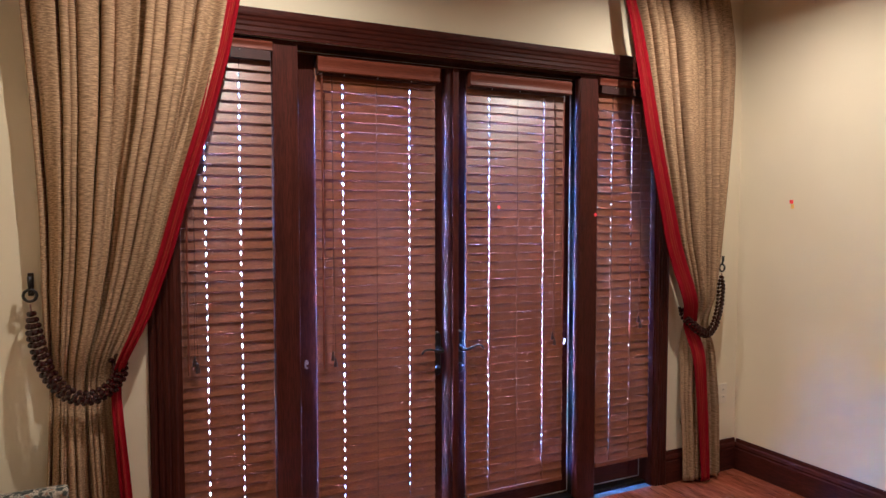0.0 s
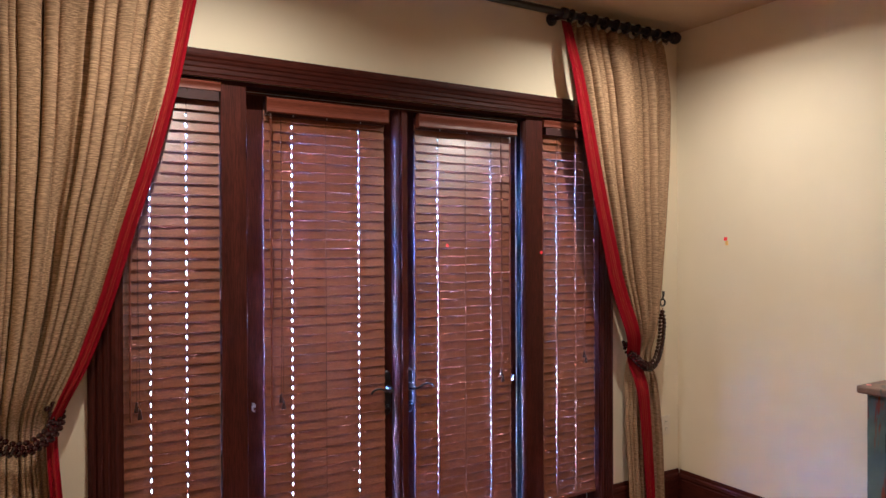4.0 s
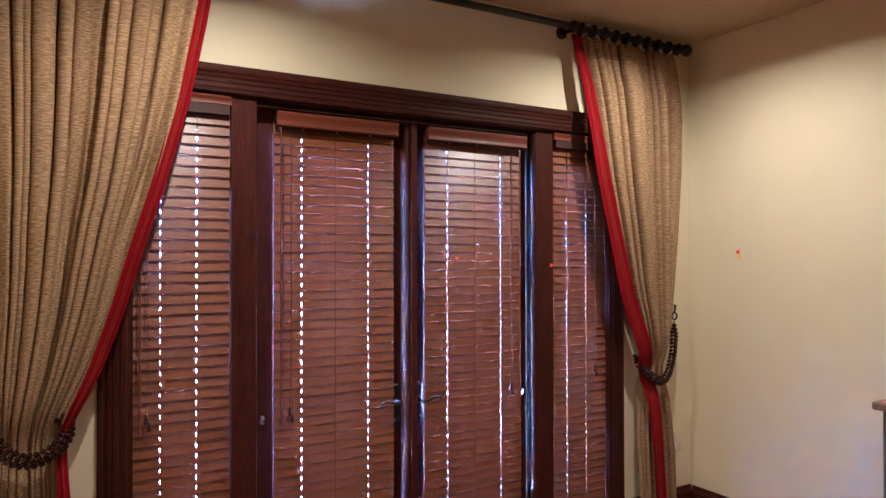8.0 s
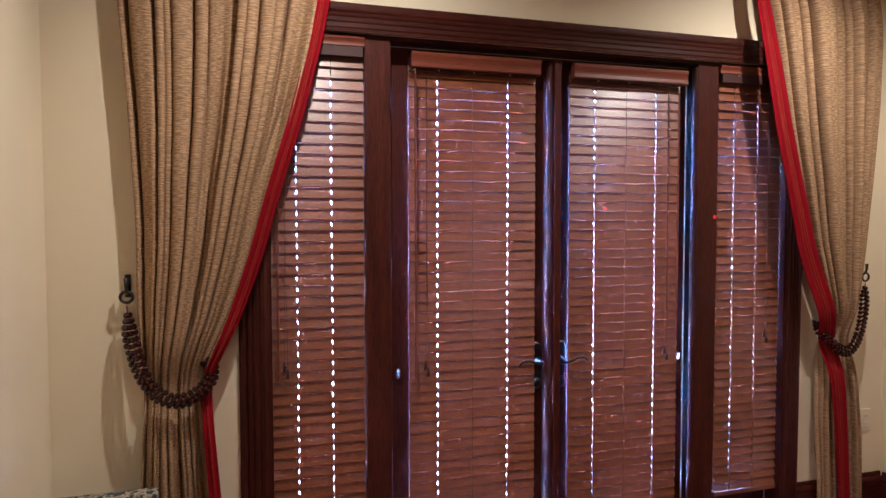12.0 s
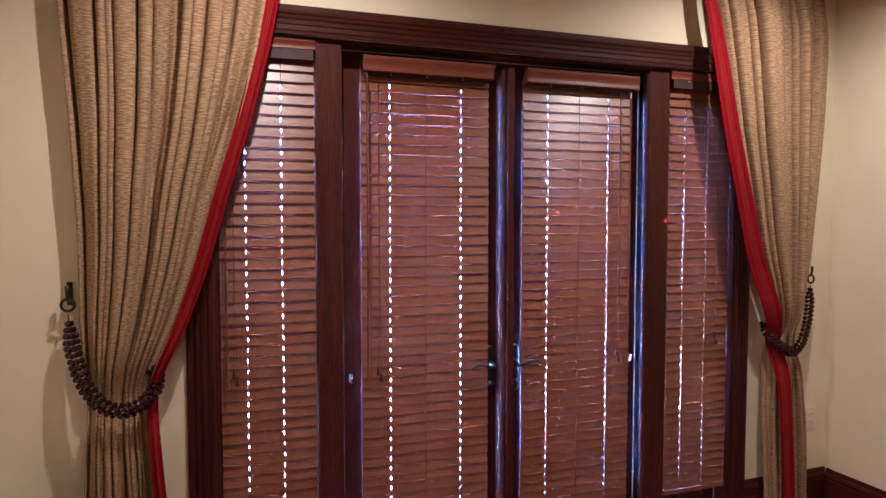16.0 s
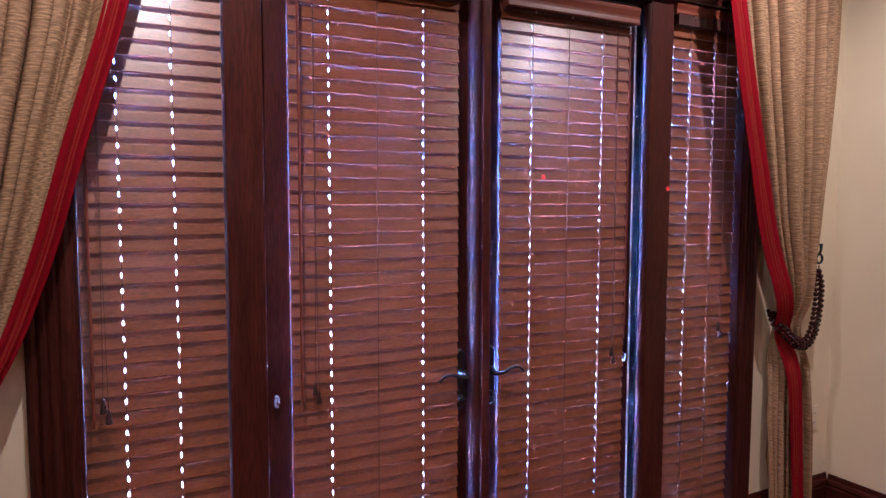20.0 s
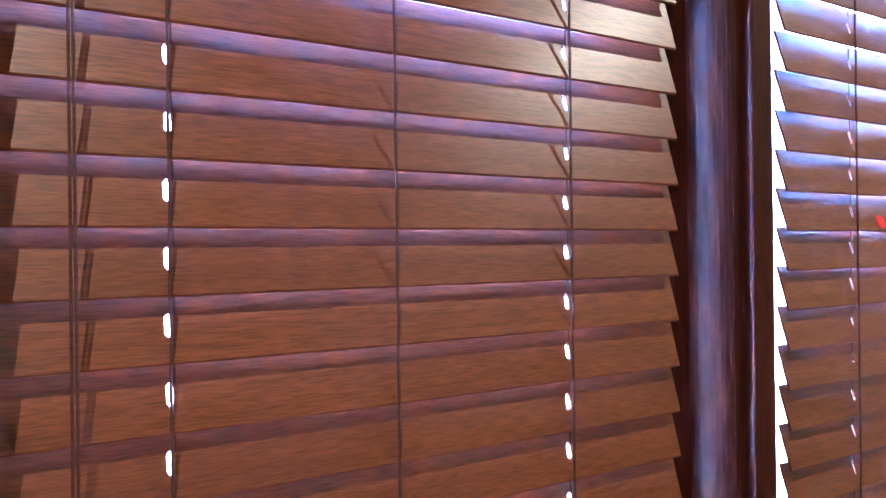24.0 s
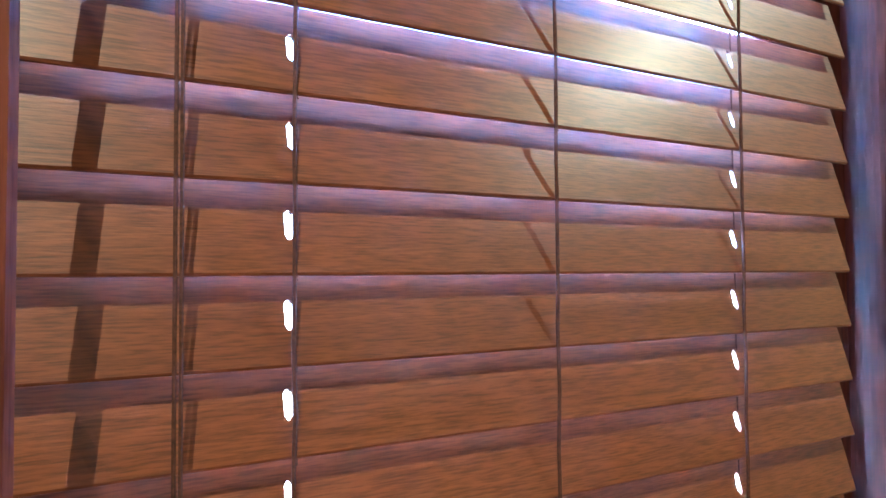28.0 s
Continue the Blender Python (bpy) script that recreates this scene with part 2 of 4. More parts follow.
TEAL = distressed("worn_teal_paint", (0.100, 0.155, 0.130), (0.16, 0.05, 0.025), 0.0)
PALEGREEN = distressed("worn_pale_green_paint", (0.30, 0.33, 0.22), (0.15, 0.08, 0.04), -0.03)
OLDRED = distressed("worn_red_brown_paint", (0.17, 0.035, 0.02), (0.06, 0.02, 0.012), -0.03)
OLDTOP = distressed("worn_plank_top", (0.20, 0.13, 0.085), (0.08, 0.09, 0.075), 0.02)

PRINT, nt, b = mat("dark_floral_print", 0.9, spec=0.1)
v = coords(nt)
vor = node(nt, "ShaderNodeTexVoronoi", Scale=34.0)
nt.links.new(v, vor.inputs["Vector"])
blot = noisy(nt, v, 26, 3, 0.6, 0.8)
c = ramp(nt, blot, [(0.36, (0.025, 0.022, 0.022)), (0.46, (0.08, 0.085, 0.07)), (0.53, (0.45, 0.39, 0.30)), (0.60, (0.16, 0.13, 0.09)), (0.68, (0.36, 0.16, 0.10))])
c = mixc(nt, ramp(nt, vor.outputs["Distance"], [(0.25, (1, 1, 1)), (0.4, (0, 0, 0))]), c, (0.05, 0.055, 0.05))
nt.links.new(c, b.inputs["Base Color"])


# ---------------------------------------------------------------- mesh helpers
def mesh_ob(name, bm, material, parent=None, label="", smooth=False):
    me = bpy.data.meshes.new(name)
    bmesh.ops.recalc_face_normals(bm, faces=bm.faces)
    bm.to_mesh(me)
    bm.free()
    if smooth:
        for p in me.polygons:
            p.use_smooth = True
    if material:
        me.materials.append(material)
    ob = new(name, me)
    if parent:
        ob.parent = parent
    if label:
        ob["label"] = label
    return ob


part = mesh_ob


def thing(name, x, y, z, label, category, group="", kind=""):
    e = new(name)
    e.location = (x, y, z)
    e.empty_display_size = 0.05
    return tagged(e, label, category, group, kind)


def base(name, bm, material, label, category, kind="structure", smooth=False):
    return tagged(mesh_ob(name, bm, material, smooth=smooth), label, category, kind=kind)


def box(bm, x0, x1, y0, y1, z0, z1, bevel=0.0):
    vs = [bm.verts.new((x, y, z)) for z in (z0, z1) for y in (y0, y1) for x in (x0, x1)]
    fs = [bm.faces.new([vs[i] for i in q]) for q in
          ((0, 2, 3, 1), (4, 5, 7, 6), (0, 1, 5, 4), (2, 6, 7, 3), (0, 4, 6, 2), (1, 3, 7, 5))]
    if bevel:
        es = list({e for f in fs for e in f.edges})
        bmesh.ops.bevel(bm, geom=es, offset=bevel, segments=2, profile=0.5, affect="EDGES", clamp_overlap=True)
    return bm


def boxm(x0, x1, y0, y1, z0, z1, bevel=0.0):
    return box(bmesh.new(), x0, x1, y0, y1, z0, z1, bevel)


def extrude_profile(pts, axis, a, b, cap=True):
    """A closed outline of (p, q) pairs run from a to b along an axis: x takes (y, z), y takes (x, z), z takes (x, y)."""
    bm = bmesh.new()
    put = {"x": lambda s, p, q: (s, p, q), "y": lambda s, p, q: (p, s, q), "z": lambda s, p, q: (p, q, s)}[axis]
    A = [bm.verts.new(put(a, p, q)) for p, q in pts]
    B = [bm.verts.new(put(b, p, q)) for p, q in pts]
    n = len(pts)
    for i in range(n):
        bm.faces.new((A[i], A[(i + 1) % n], B[(i + 1) % n], B[i]))
    if cap:
        bm.faces.new(A)
        bm.faces.new(B[::-1])
    return bm


def tube(bm, pts, r, sides=8, closed=False):
    """A round rod along a run of points; r is one radius or one per point."""
    pts = [Vector(p) for p in pts]
    n = len(pts)
    rr = r if isinstance(r, (list, tuple)) else [r] * n
    rings = []
    for i, p in enumerate(pts):
        a = pts[(i - 1) % n] if closed else pts[max(0, i - 1)]
        c = pts[(i + 1) % n] if closed else pts[min(n - 1, i + 1)]
        d = (c - a).normalized()
        u = d.cross(Vector((0.13, 0.97, 0.21))).normalized()
        w = d.cross(u)
        rings.append([bm.verts.new(p + rr[i] * (math.cos(t) * u + math.sin(t) * w)) for t in [2 * math.pi * k / sides for k in range(sides)]])
    for i in range(n if closed else n - 1):
        R, Q = rings[i], rings[(i + 1) % n]
        for k in range(sides):
            bm.faces.new((R[k], R[(k + 1) % sides], Q[(k + 1) % sides], Q[k]))
    if not closed:
        bm.faces.new(rings[0][::-1])
        bm.faces.new(rings[-1])
    return bm


def spline(pts, n):
    """Catmull-Rom run of n + 1 points."""
    P = [Vector(p) for p in pts]
    P = [2 * P[0] - P[1]] + P + [2 * P[-1] - P[-2]]
    out = []
    m = len(P) - 3
    for i in range(n + 1):
        s = min(i / n * m, m - 1e-6)
        k = int(s)
        f = s - k
        a, b_, c, d = P[k:k + 4]
        out.append(0.5 * (2 * b_ + (c - a) * f + (2 * a - 5 * b_ + 4 * c - d) * f * f + (3 * b_ - a - 3 * c + d) * f ** 3))
    return out


def lathe(bm, prof, cx, cy, sides=20):
    """Turned shape: (radius, z) pairs about an upright axis."""
    rings = [[bm.verts.new((cx + r * math.cos(2 * math.pi * k / sides), cy + r * math.sin(2 * math.pi * k / sides), z)) for k in range(sides)] for r, z in prof]
    for R, Q in zip(rings, rings[1:]):
        for k in range(sides):
            bm.faces.new((R[k], R[(k + 1) % sides], Q[(k + 1) % sides], Q[k]))
    bm.faces.new(rings[0][::-1])
    bm.faces.new(rings[-1])
    return bm


def ball(bm, c, r, seg=10, ring=7):
    bmesh.ops.create_uvsphere(bm, u_segments=seg, v_segments=ring, radius=r, matrix=Matrix.Translation(c))


def disc(bm, c, r, normal, t=0.0012, sides=20):
    bmesh.ops.create_cone(bm, cap_ends=True, segments=sides, radius1=r, radius2=r, depth=t,
                          matrix=Matrix.Translation(c) @ Vector(normal).to_track_quat("Z", "Y").to_matrix().to_4x4())


# ---------------------------------------------------------------- shell
W0, W1X = CX0, CX1
bm = bmesh.new()
box(bm, XL - 0.15, W0, YW, YO, 0, H)
box(bm, W1X, XR + 0.15, YW, YO, 0, H)
box(bm, W0, W1X, YW, YO, HEAD, H)
base("wall_north", bm, WALL, "cream painted wall round the dark wood doors", "wall")
base("wall_east", boxm(XR, XR + 0.15, YB - 0.15, YW, 0, H), WALL, "plain cream painted side wall", "wall")
base("wall_west", boxm(XL - 0.15, XL, YB - 0.15, YW, 0, H), WALL, "plain cream painted side wall", "wall")
base("wall_south", boxm(XL, XR, YB - 0.15, YB, 0, H), WALL, "plain cream painted rear wall", "wall")
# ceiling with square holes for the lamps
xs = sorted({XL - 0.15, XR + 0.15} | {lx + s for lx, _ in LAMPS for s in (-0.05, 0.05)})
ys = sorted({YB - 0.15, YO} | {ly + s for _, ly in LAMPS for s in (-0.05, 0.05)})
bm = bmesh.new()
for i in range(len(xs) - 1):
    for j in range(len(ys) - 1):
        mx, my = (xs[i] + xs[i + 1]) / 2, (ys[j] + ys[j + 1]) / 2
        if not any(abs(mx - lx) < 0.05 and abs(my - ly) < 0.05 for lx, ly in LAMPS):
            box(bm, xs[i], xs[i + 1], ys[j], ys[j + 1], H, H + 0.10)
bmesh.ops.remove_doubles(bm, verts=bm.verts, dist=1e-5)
base("ceiling", bm, CEIL, "plain ceiling with recessed lamps, shade put into its colour", "ceiling")
base("floor", boxm(XL - 0.15, XR + 0.15, YB - 0.15, YO, -0.20, -0.016), DARKSLOT, "dark subfloor under cherry wood planks", "floor")
base("ground", boxm(-400, 400, YO, 800, -0.30, -0.12), STONE, "plain stone terrace outside the doors", "ground")
base("roof", boxm(XL - 0.3, XR + 0.3, YB - 0.3, YO + 0.08, H + 0.22, H + 0.30), STUCCO, "flat roof slab over the room", "roof")

# skirting boards
def skirting(name, axis, a, b, at, sign, label):
    pr = [(0, 0), (0.020, 0), (0.020, 0.125), (0.017, 0.132), (0.019, 0.142), (0.014, 0.156), (0.008, 0.164), (0.007, 0.178), (0.004, 0.186), (0, 0.186)]
    pts = [(at + sign * p, q) for p, q in pr]
    return base(name, extrude_profile(pts, axis, a, b), FRAMEH if axis == "x" else FRAMEY, label, "baseboard")


skirting("baseboard", "x", CX1 + 0.0775, XR, YW, -1, "dark mahogany moulded baseboard on the window wall")
skirting("baseboard", "x", XL, CX0 - 0.1125, YW, -1, "dark mahogany moulded baseboard on the window wall")
skirting("baseboard", "y", YB, YW - 0.020, XR, -1, "dark mahogany moulded baseboard on the side wall")
skirting("baseboard", "y", YB, YW - 0.020, XL, 1, "dark mahogany moulded baseboard on the side wall")

# recessed square lamps; the four rear ones are unseen additions
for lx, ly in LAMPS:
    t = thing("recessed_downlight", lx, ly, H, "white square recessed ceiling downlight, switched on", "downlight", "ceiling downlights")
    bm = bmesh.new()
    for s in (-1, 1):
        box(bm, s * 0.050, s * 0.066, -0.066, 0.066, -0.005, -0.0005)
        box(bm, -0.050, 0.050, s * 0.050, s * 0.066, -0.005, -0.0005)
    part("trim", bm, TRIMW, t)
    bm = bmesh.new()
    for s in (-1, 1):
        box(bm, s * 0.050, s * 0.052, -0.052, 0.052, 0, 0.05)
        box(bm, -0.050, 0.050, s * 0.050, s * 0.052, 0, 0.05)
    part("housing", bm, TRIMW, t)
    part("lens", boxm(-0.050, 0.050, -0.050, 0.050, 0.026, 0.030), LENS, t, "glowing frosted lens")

# ---------------------------------------------------------------- door unit: casing, posts, doors, sidelights
DU = thing("french_door_unit", 0, 0, 0, "dark mahogany double French doors with a sidelight on each side", "french door", kind="structure")


def fluted(x0, x1, y, z0, z1, name, flip=False):
    """Moulded upright casing, rounded beads across its face."""
    w = x1 - x0
    prof = [(0, 0.0), (0.0, -0.020), (0.06, -0.026), (0.14, -0.028), (0.20, -0.022), (0.24, -0.016), (0.30, -0.022), (0.38, -0.022), (0.44, -0.015),
            (0.50, -0.020), (0.60, -0.022), (0.66, -0.014), (0.72, -0.018), (0.84, -0.019), (0.92, -0.012), (1.0, -0.010), (1.0, 0.0)]
    pts = [((x1 - u * w) if flip else (x0 + u * w), y + d) for u, d in prof]
    return part(name, extrude_profile(pts, "z", z0, z1), FRAMEV, DU)


fluted(CX0 - 0.112, CX0 + 0.004, YW, 0, HEAD, "side_casing")
fluted(CX1 - 0.004, CX1 + 0.077, YW, 0, HEAD, "side_casing", flip=True)
# head moulding with stepped crown
hp = [(0, 0), (-0.018, 0), (-0.020, 0.012), (-0.026, 0.018), (-0.026, 0.034), (-0.034, 0.040), (-0.036, 0.054), (-0.044, 0.060), (-0.050, 0.072),
      (-0.060, 0.078), (-0.064, 0.088), (-0.066, 0.104), (-0.060, 0.108), (0, 0.108)]
part("head_casing", extrude_profile([(YW + p * 0.46, HEAD - 0.004 + q) for p, q in hp], "x", CX0 - 0.135, CX1 + 0.10), FRAMEH, DU)
# jamb lining and posts
part("jamb", boxm(CX0 + 0.0005, CX0 + 0.014, YW - 0.002, 0.13, 0, HEAD - 0.0005), FRAMEV, DU)
part("jamb", boxm(CX1 - 0.014, CX1 - 0.0005, YW - 0.002, 0.13, 0, HEAD - 0.0005), FRAMEV, DU)
part("head_jamb", boxm(CX0 + 0.0145, CX1 - 0.0145, -0.05, 0.13, HEAD - 0.016, HEAD - 0.0005), FRAMEH, DU)
for a, c in (P1, P2):
    part("post", boxm(a, c, -0.057, 0.13, 0, HEAD - 0.0165, 0.003), FRAMEV, DU)
part("threshold", boxm(CX0 + 0.0145, CX1 - 0.0145, -0.03, 0.13, 0.0, 0.018, 0.003), BRONZE, DU, "dark metal threshold")
# stop strip above the doors
part("door_stop", boxm(P1[1] + 0.001, P2[0] - 0.001, 0.02, 0.0325, 2.262, HEAD - 0.0155), FRAMEH, DU)
part("weatherstrip", boxm(P1[1] + 0.004, P2[0] - 0.004, 0.0155, 0.0195, 2.268, 2.271), VINYL, DU, "thin pale weatherstrip")


def leaf(name, x0, x1, gx0, gx1, hinge_left):
    slope = 0.034 if hinge_left else 0.046     # glazing edge slopes back towards the pane
    d = part(name, extrude_profile([(x0, 0.036), (x0 + 0.003, 0.033), (gx0 - slope, 0.033), (gx0 - 0.004, 0.054), (gx0, 0.057), (gx0, 0.075), (x0, 0.075)], "z", 0.0175, 2.2800), FRAMEV, DU)
    part("stile", extrude_profile([(x1, 0.036), (x1 - 0.003, 0.033), (gx1 + 0.034, 0.033), (gx1 + 0.004, 0.054), (gx1, 0.057), (gx1, 0.075), (x1, 0.075)], "z", 0.0175, 2.2800), FRAMEV, d)
    part("top_rail", boxm(gx0 + 0.0005, gx1 - 0.0005, 0.034, 0.074, 2.150, 2.2800), FRAMEH, d)
    part("bottom_rail", boxm(gx0 + 0.0005, gx1 - 0.0005, 0.034, 0.074, 0.0185, 0.19), FRAMEH, d)
    g = part("pane", boxm(gx0 - 0.003, gx1 + 0.003, 0.060, 0.065, 0.186, 2.154), GLASS, d, "clear glass pane")
    g.visible_shadow = False
    return d


DL = leaf("door_leaf", P1[1] + 0.003, 0.0035, -0.640, -0.116, True)
DR = leaf("door_leaf", 0.0045, P2[0] - 0.003, 0.136, 0.648, False)
# rounded bead on the meeting edge and the cover strip beside it
pr = [(-0.036 + 0.0285 * (1 - math.cos(a)), 0.0325 - 0.046 * math.sin(a)) for a in [math.pi / 2 * k / 12 for k in range(13)]]
pr += [(-0.0065, -0.012), (-0.0055, -0.009), (-0.0045, -0.009), (-0.0045, 0.0325)]
part("meeting_bead", extrude_profile(pr, "z", 0.022, 2.256), FRAMEV, DL)
part("astragal", boxm(-0.0035, 0.030, -0.022, 0.0325, 0.022, 2.256, 0.003), FRAMEV, DL)
# pale strip round the leaf by the right post and at the foot
part("weatherstrip", boxm(P2[0] - 0.0060, P2[0] - 0.001, 0.0245, 0.030, 0.033, 2.262), VINYL, DU, "thin pale weatherstrip")
# added matte black strip stands in for the dark recess beside the post
part("recess_strip", boxm(P2[0] - 0.0050, P2[0] - 0.0005, -0.012, 0.022, 0.022, 2.262), RECESSBLACK, DU, "thin matte black strip standing in for a dark recess")
part("post_bead", extrude_profile([(P2[0] - 0.0005 - 0.012 * math.sin(a), -0.0345 - 0.0195 * math.cos(a)) for a in [math.pi * k / 12 for k in range(13)]], "z", 0.022, 2.262), GLOSSWOOD, DU)
part("weatherstrip", boxm(P1[1] + 0.0012, P1[1] + 0.003, -0.004, 0.002, 0.03, 2.262), VINYL, DU, "thin pale weatherstrip")
part("weatherstrip", boxm(0.03, P2[0] - 0.006, 0.026, 0.030, 0.028, 0.032), VINYL, DU, "thin pale weatherstrip")


def sidelight(x0, x1):
    s = part("sidelight_sash", boxm(x0, x0 + 0.075, 0.03, 0.07, 0.018, HEAD - 0.016), FRAMEV, DU)
    part("sash_stile", boxm(x1 - 0.075, x1, 0.03, 0.07, 0.018, HEAD - 0.016), FRAMEV, s)
    part("top_rail", boxm(x0 + 0.0752, x1 - 0.0752, 0.031, 0.069, 2.15, HEAD - 0.016), FRAMEH, s)
    part("bottom_rail", boxm(x0 + 0.0752, x1 - 0.0752, 0.031, 0.069, 0.018, 0.215), FRAMEH, s)
    g = part("pane", boxm(x0 + 0.072, x1 - 0.072, 0.048, 0.053, 0.211, 2.154), GLASS, s, "clear glass pane")
    g.visible_shadow = False
    part("weatherstrip", boxm(x0 + 0.002, x1 - 0.003, 0.022, 0.026, 0.026, 0.030), VINYL, s, "thin pale weatherstrip")
    part("weatherstrip", boxm(x1 - 0.006, x1 - 0.002, 0.022, 0.026, 0.0305, 0.30), VINYL, s, "thin pale weatherstrip")


sidelight(CX0 + 0.0145, P1[0] - 0.0005)
sidelight(P2[1] + 0.0005, CX1 - 0.0145)

# handles, latches
def door_handle(xp, door, sgn):
    """Tall backplate with a curved lever and a small thumb turn; sgn is the way the lever points."""
    zt, zb, k, w = 0.974, 0.757, 0.013, 0.021
    outline = [(-w, zb + k), (-w + k, zb), (w - k, zb), (w, zb + k), (w, zt - k), (w - k, zt), (-w + k, zt), (-w, zt - k)]
    bm = bmesh.new()
    rings = [[bm.verts.new((xp + px * q, y, 0.8655 + (pz - 0.8655) * (1 - (1 - q) * 0.3))) for px, pz in outline] for q, y in ((1.0, 0.0325), (1.0, 0.0235), (0.82, 0.0195))]
    for lo, hi in zip(rings, rings[1:]):
        for n in range(8):
            bm.faces.new((lo[n], lo[(n + 1) % 8], hi[(n + 1) % 8], hi[n]))
    bm.faces.new(rings[-1])
    bm.faces.new(rings[0][::-1])
    bmesh.ops.recalc_face_normals(bm, faces=bm.faces)
    h = part("handle_plate", bm, BRONZE, door, "dark bronze handle plate")
    x = xp - 0.006 * sgn
    bm = bmesh.new()
    tube(bm, [(x, 0.0235, 0.888), (x, 0.015, 0.888), (x, 0.008, 0.888), (x, -0.002, 0.888), (x, -0.010, 0.888)], [0.0175, 0.0175, 0.0125, 0.0115, 0.0145], 16)
    part("rose", bm, BRONZE, h, smooth=True)
    bm = bmesh.new()
    pts = [(x, -0.008, 0.888), (x, -0.020, 0.887), (x + sgn * 0.006, -0.031, 0.886), (x + sgn * 0.022, -0.037, 0.887), (x + sgn * 0.040, -0.038, 0.893), (x + sgn * 0.060, -0.037, 0.900),
           (x + sgn * 0.080, -0.036, 0.902), (x + sgn * 0.098, -0.035, 0.898), (x + sgn * 0.110, -0.034, 0.888), (x + sgn * 0.114, -0.034, 0.880)]
    tube(bm, spline(pts, 30), [0.0135 - 0.0065 * min(1, q / 9) - 0.002 * (q / 30) for q in range(31)], 12)
    part("lever", bm, BRONZE, h, smooth=True)
    bm = bmesh.new()
    tube(bm, [(xp, 0.022, 0.80), (xp, 0.004, 0.80)], 0.011, 12)
    tube(bm, [(xp - 0.013, 0.001, 0.80), (xp + 0.013, 0.001, 0.80)], 0.0045, 8)
    part("thumb_turn", bm, BRONZE, h, smooth=True)


door_handle(-0.068, DL, -1)
door_handle(0.058, DR, 1)


def latch(x, z, door):
    bm = bmesh.new()
    box(bm, x - 0.007, x + 0.007, 0.026, 0.0325, z - 0.020, z + 0.020, 0.002)
    tube(bm, [(x, 0.026, z - 0.012), (x, 0.012, z - 0.010), (x, 0.008, z + 0.004), (x + 0.003, 0.010, z + 0.018)], [0.004, 0.004, 0.004, 0.003], 8)
    part("latch", bm, CHROME, door, "small polished latch", smooth=False)


latch(-0.722, 0.873, DL)
latch(0.693, 0.863, DR)

# ---------------------------------------------------------------- blinds
def slat_mesh(x0, x1, holes):
    """One slat, thin and flat, with an upright slot at each lift cord."""
    xs = [x0] + [h + s for h in holes for s in (-0.0021, 0.0021)] + [x1]
    w, t = SLAT / 2, 0.0014
    vs = [-w, -w + 0.0012, -0.0074, 0.0074, w - 0.0012, w]
    th = [0.0006, t, t, t, t, 0.0006]
    nx, nv = len(xs), len(vs)
    verts, faces = [], []
    for s in (-1, 1):
        for x in xs:
            for v, h in zip(vs, th):
                verts.append((x, s * h, v))
    idx = lambda s, i, j: s * nx * nv + i * nv + j
    solid = lambda i, j: 0 <= i < nx - 1 and 0 <= j < nv - 1 and not (i % 2 == 1 and j == 2)
    for i in range(nx - 1):
        for j in range(nv - 1):
            if not solid(i, j):
                for ci, cj in ((i, j), (i + 1, j), (i, j + 1), (i + 1, j + 1)):     # rounded slot corners
                    for side in (-t, t):
                        n0 = len(verts)
                        dx, dv = 0.0014 * (1 if ci == i else -1), 0.0022 * (1 if cj == j else -1)
                        verts += [(xs[ci], side, vs[cj]), (xs[ci] + dx, side, vs[cj]), (xs[ci], side, vs[cj] + dv)]
                        faces.append((n0, n0 + 1, n0 + 2))
                continue
            faces.append((idx(0, i, j), idx(0, i + 1, j), idx(0, i + 1, j + 1), idx(0, i, j + 1)))
            faces.append((idx(1, i, j), idx(1, i, j + 1), idx(1, i + 1, j + 1), idx(1, i + 1, j)))
            for (di, dj), (a, c) in (((-1, 0), ((i, j), (i, j + 1))), ((1, 0), ((i + 1, j), (i + 1, j + 1))), ((0, -1), ((i, j), (i + 1, j))), ((0, 1), ((i, j + 1), (i + 1, j + 1)))):
                if not solid(i + di, j + dj):
                    faces.append((idx(0, *a), idx(0, *c), idx(1, *c), idx(1, *a)))
    me = bpy.data.meshes.new("slat")
    me.from_pydata(verts, [], faces)
    bm = bmesh.new()
    bm.from_mesh(me)
    bmesh.ops.recalc_face_normals(bm, faces=bm.faces)
    bm.to_mesh(me)
    bm.free()
    me.materials.append(SLATWOOD)
    return me


SY = 0.008                     # slats' middle plane
rng = random.Random(4)


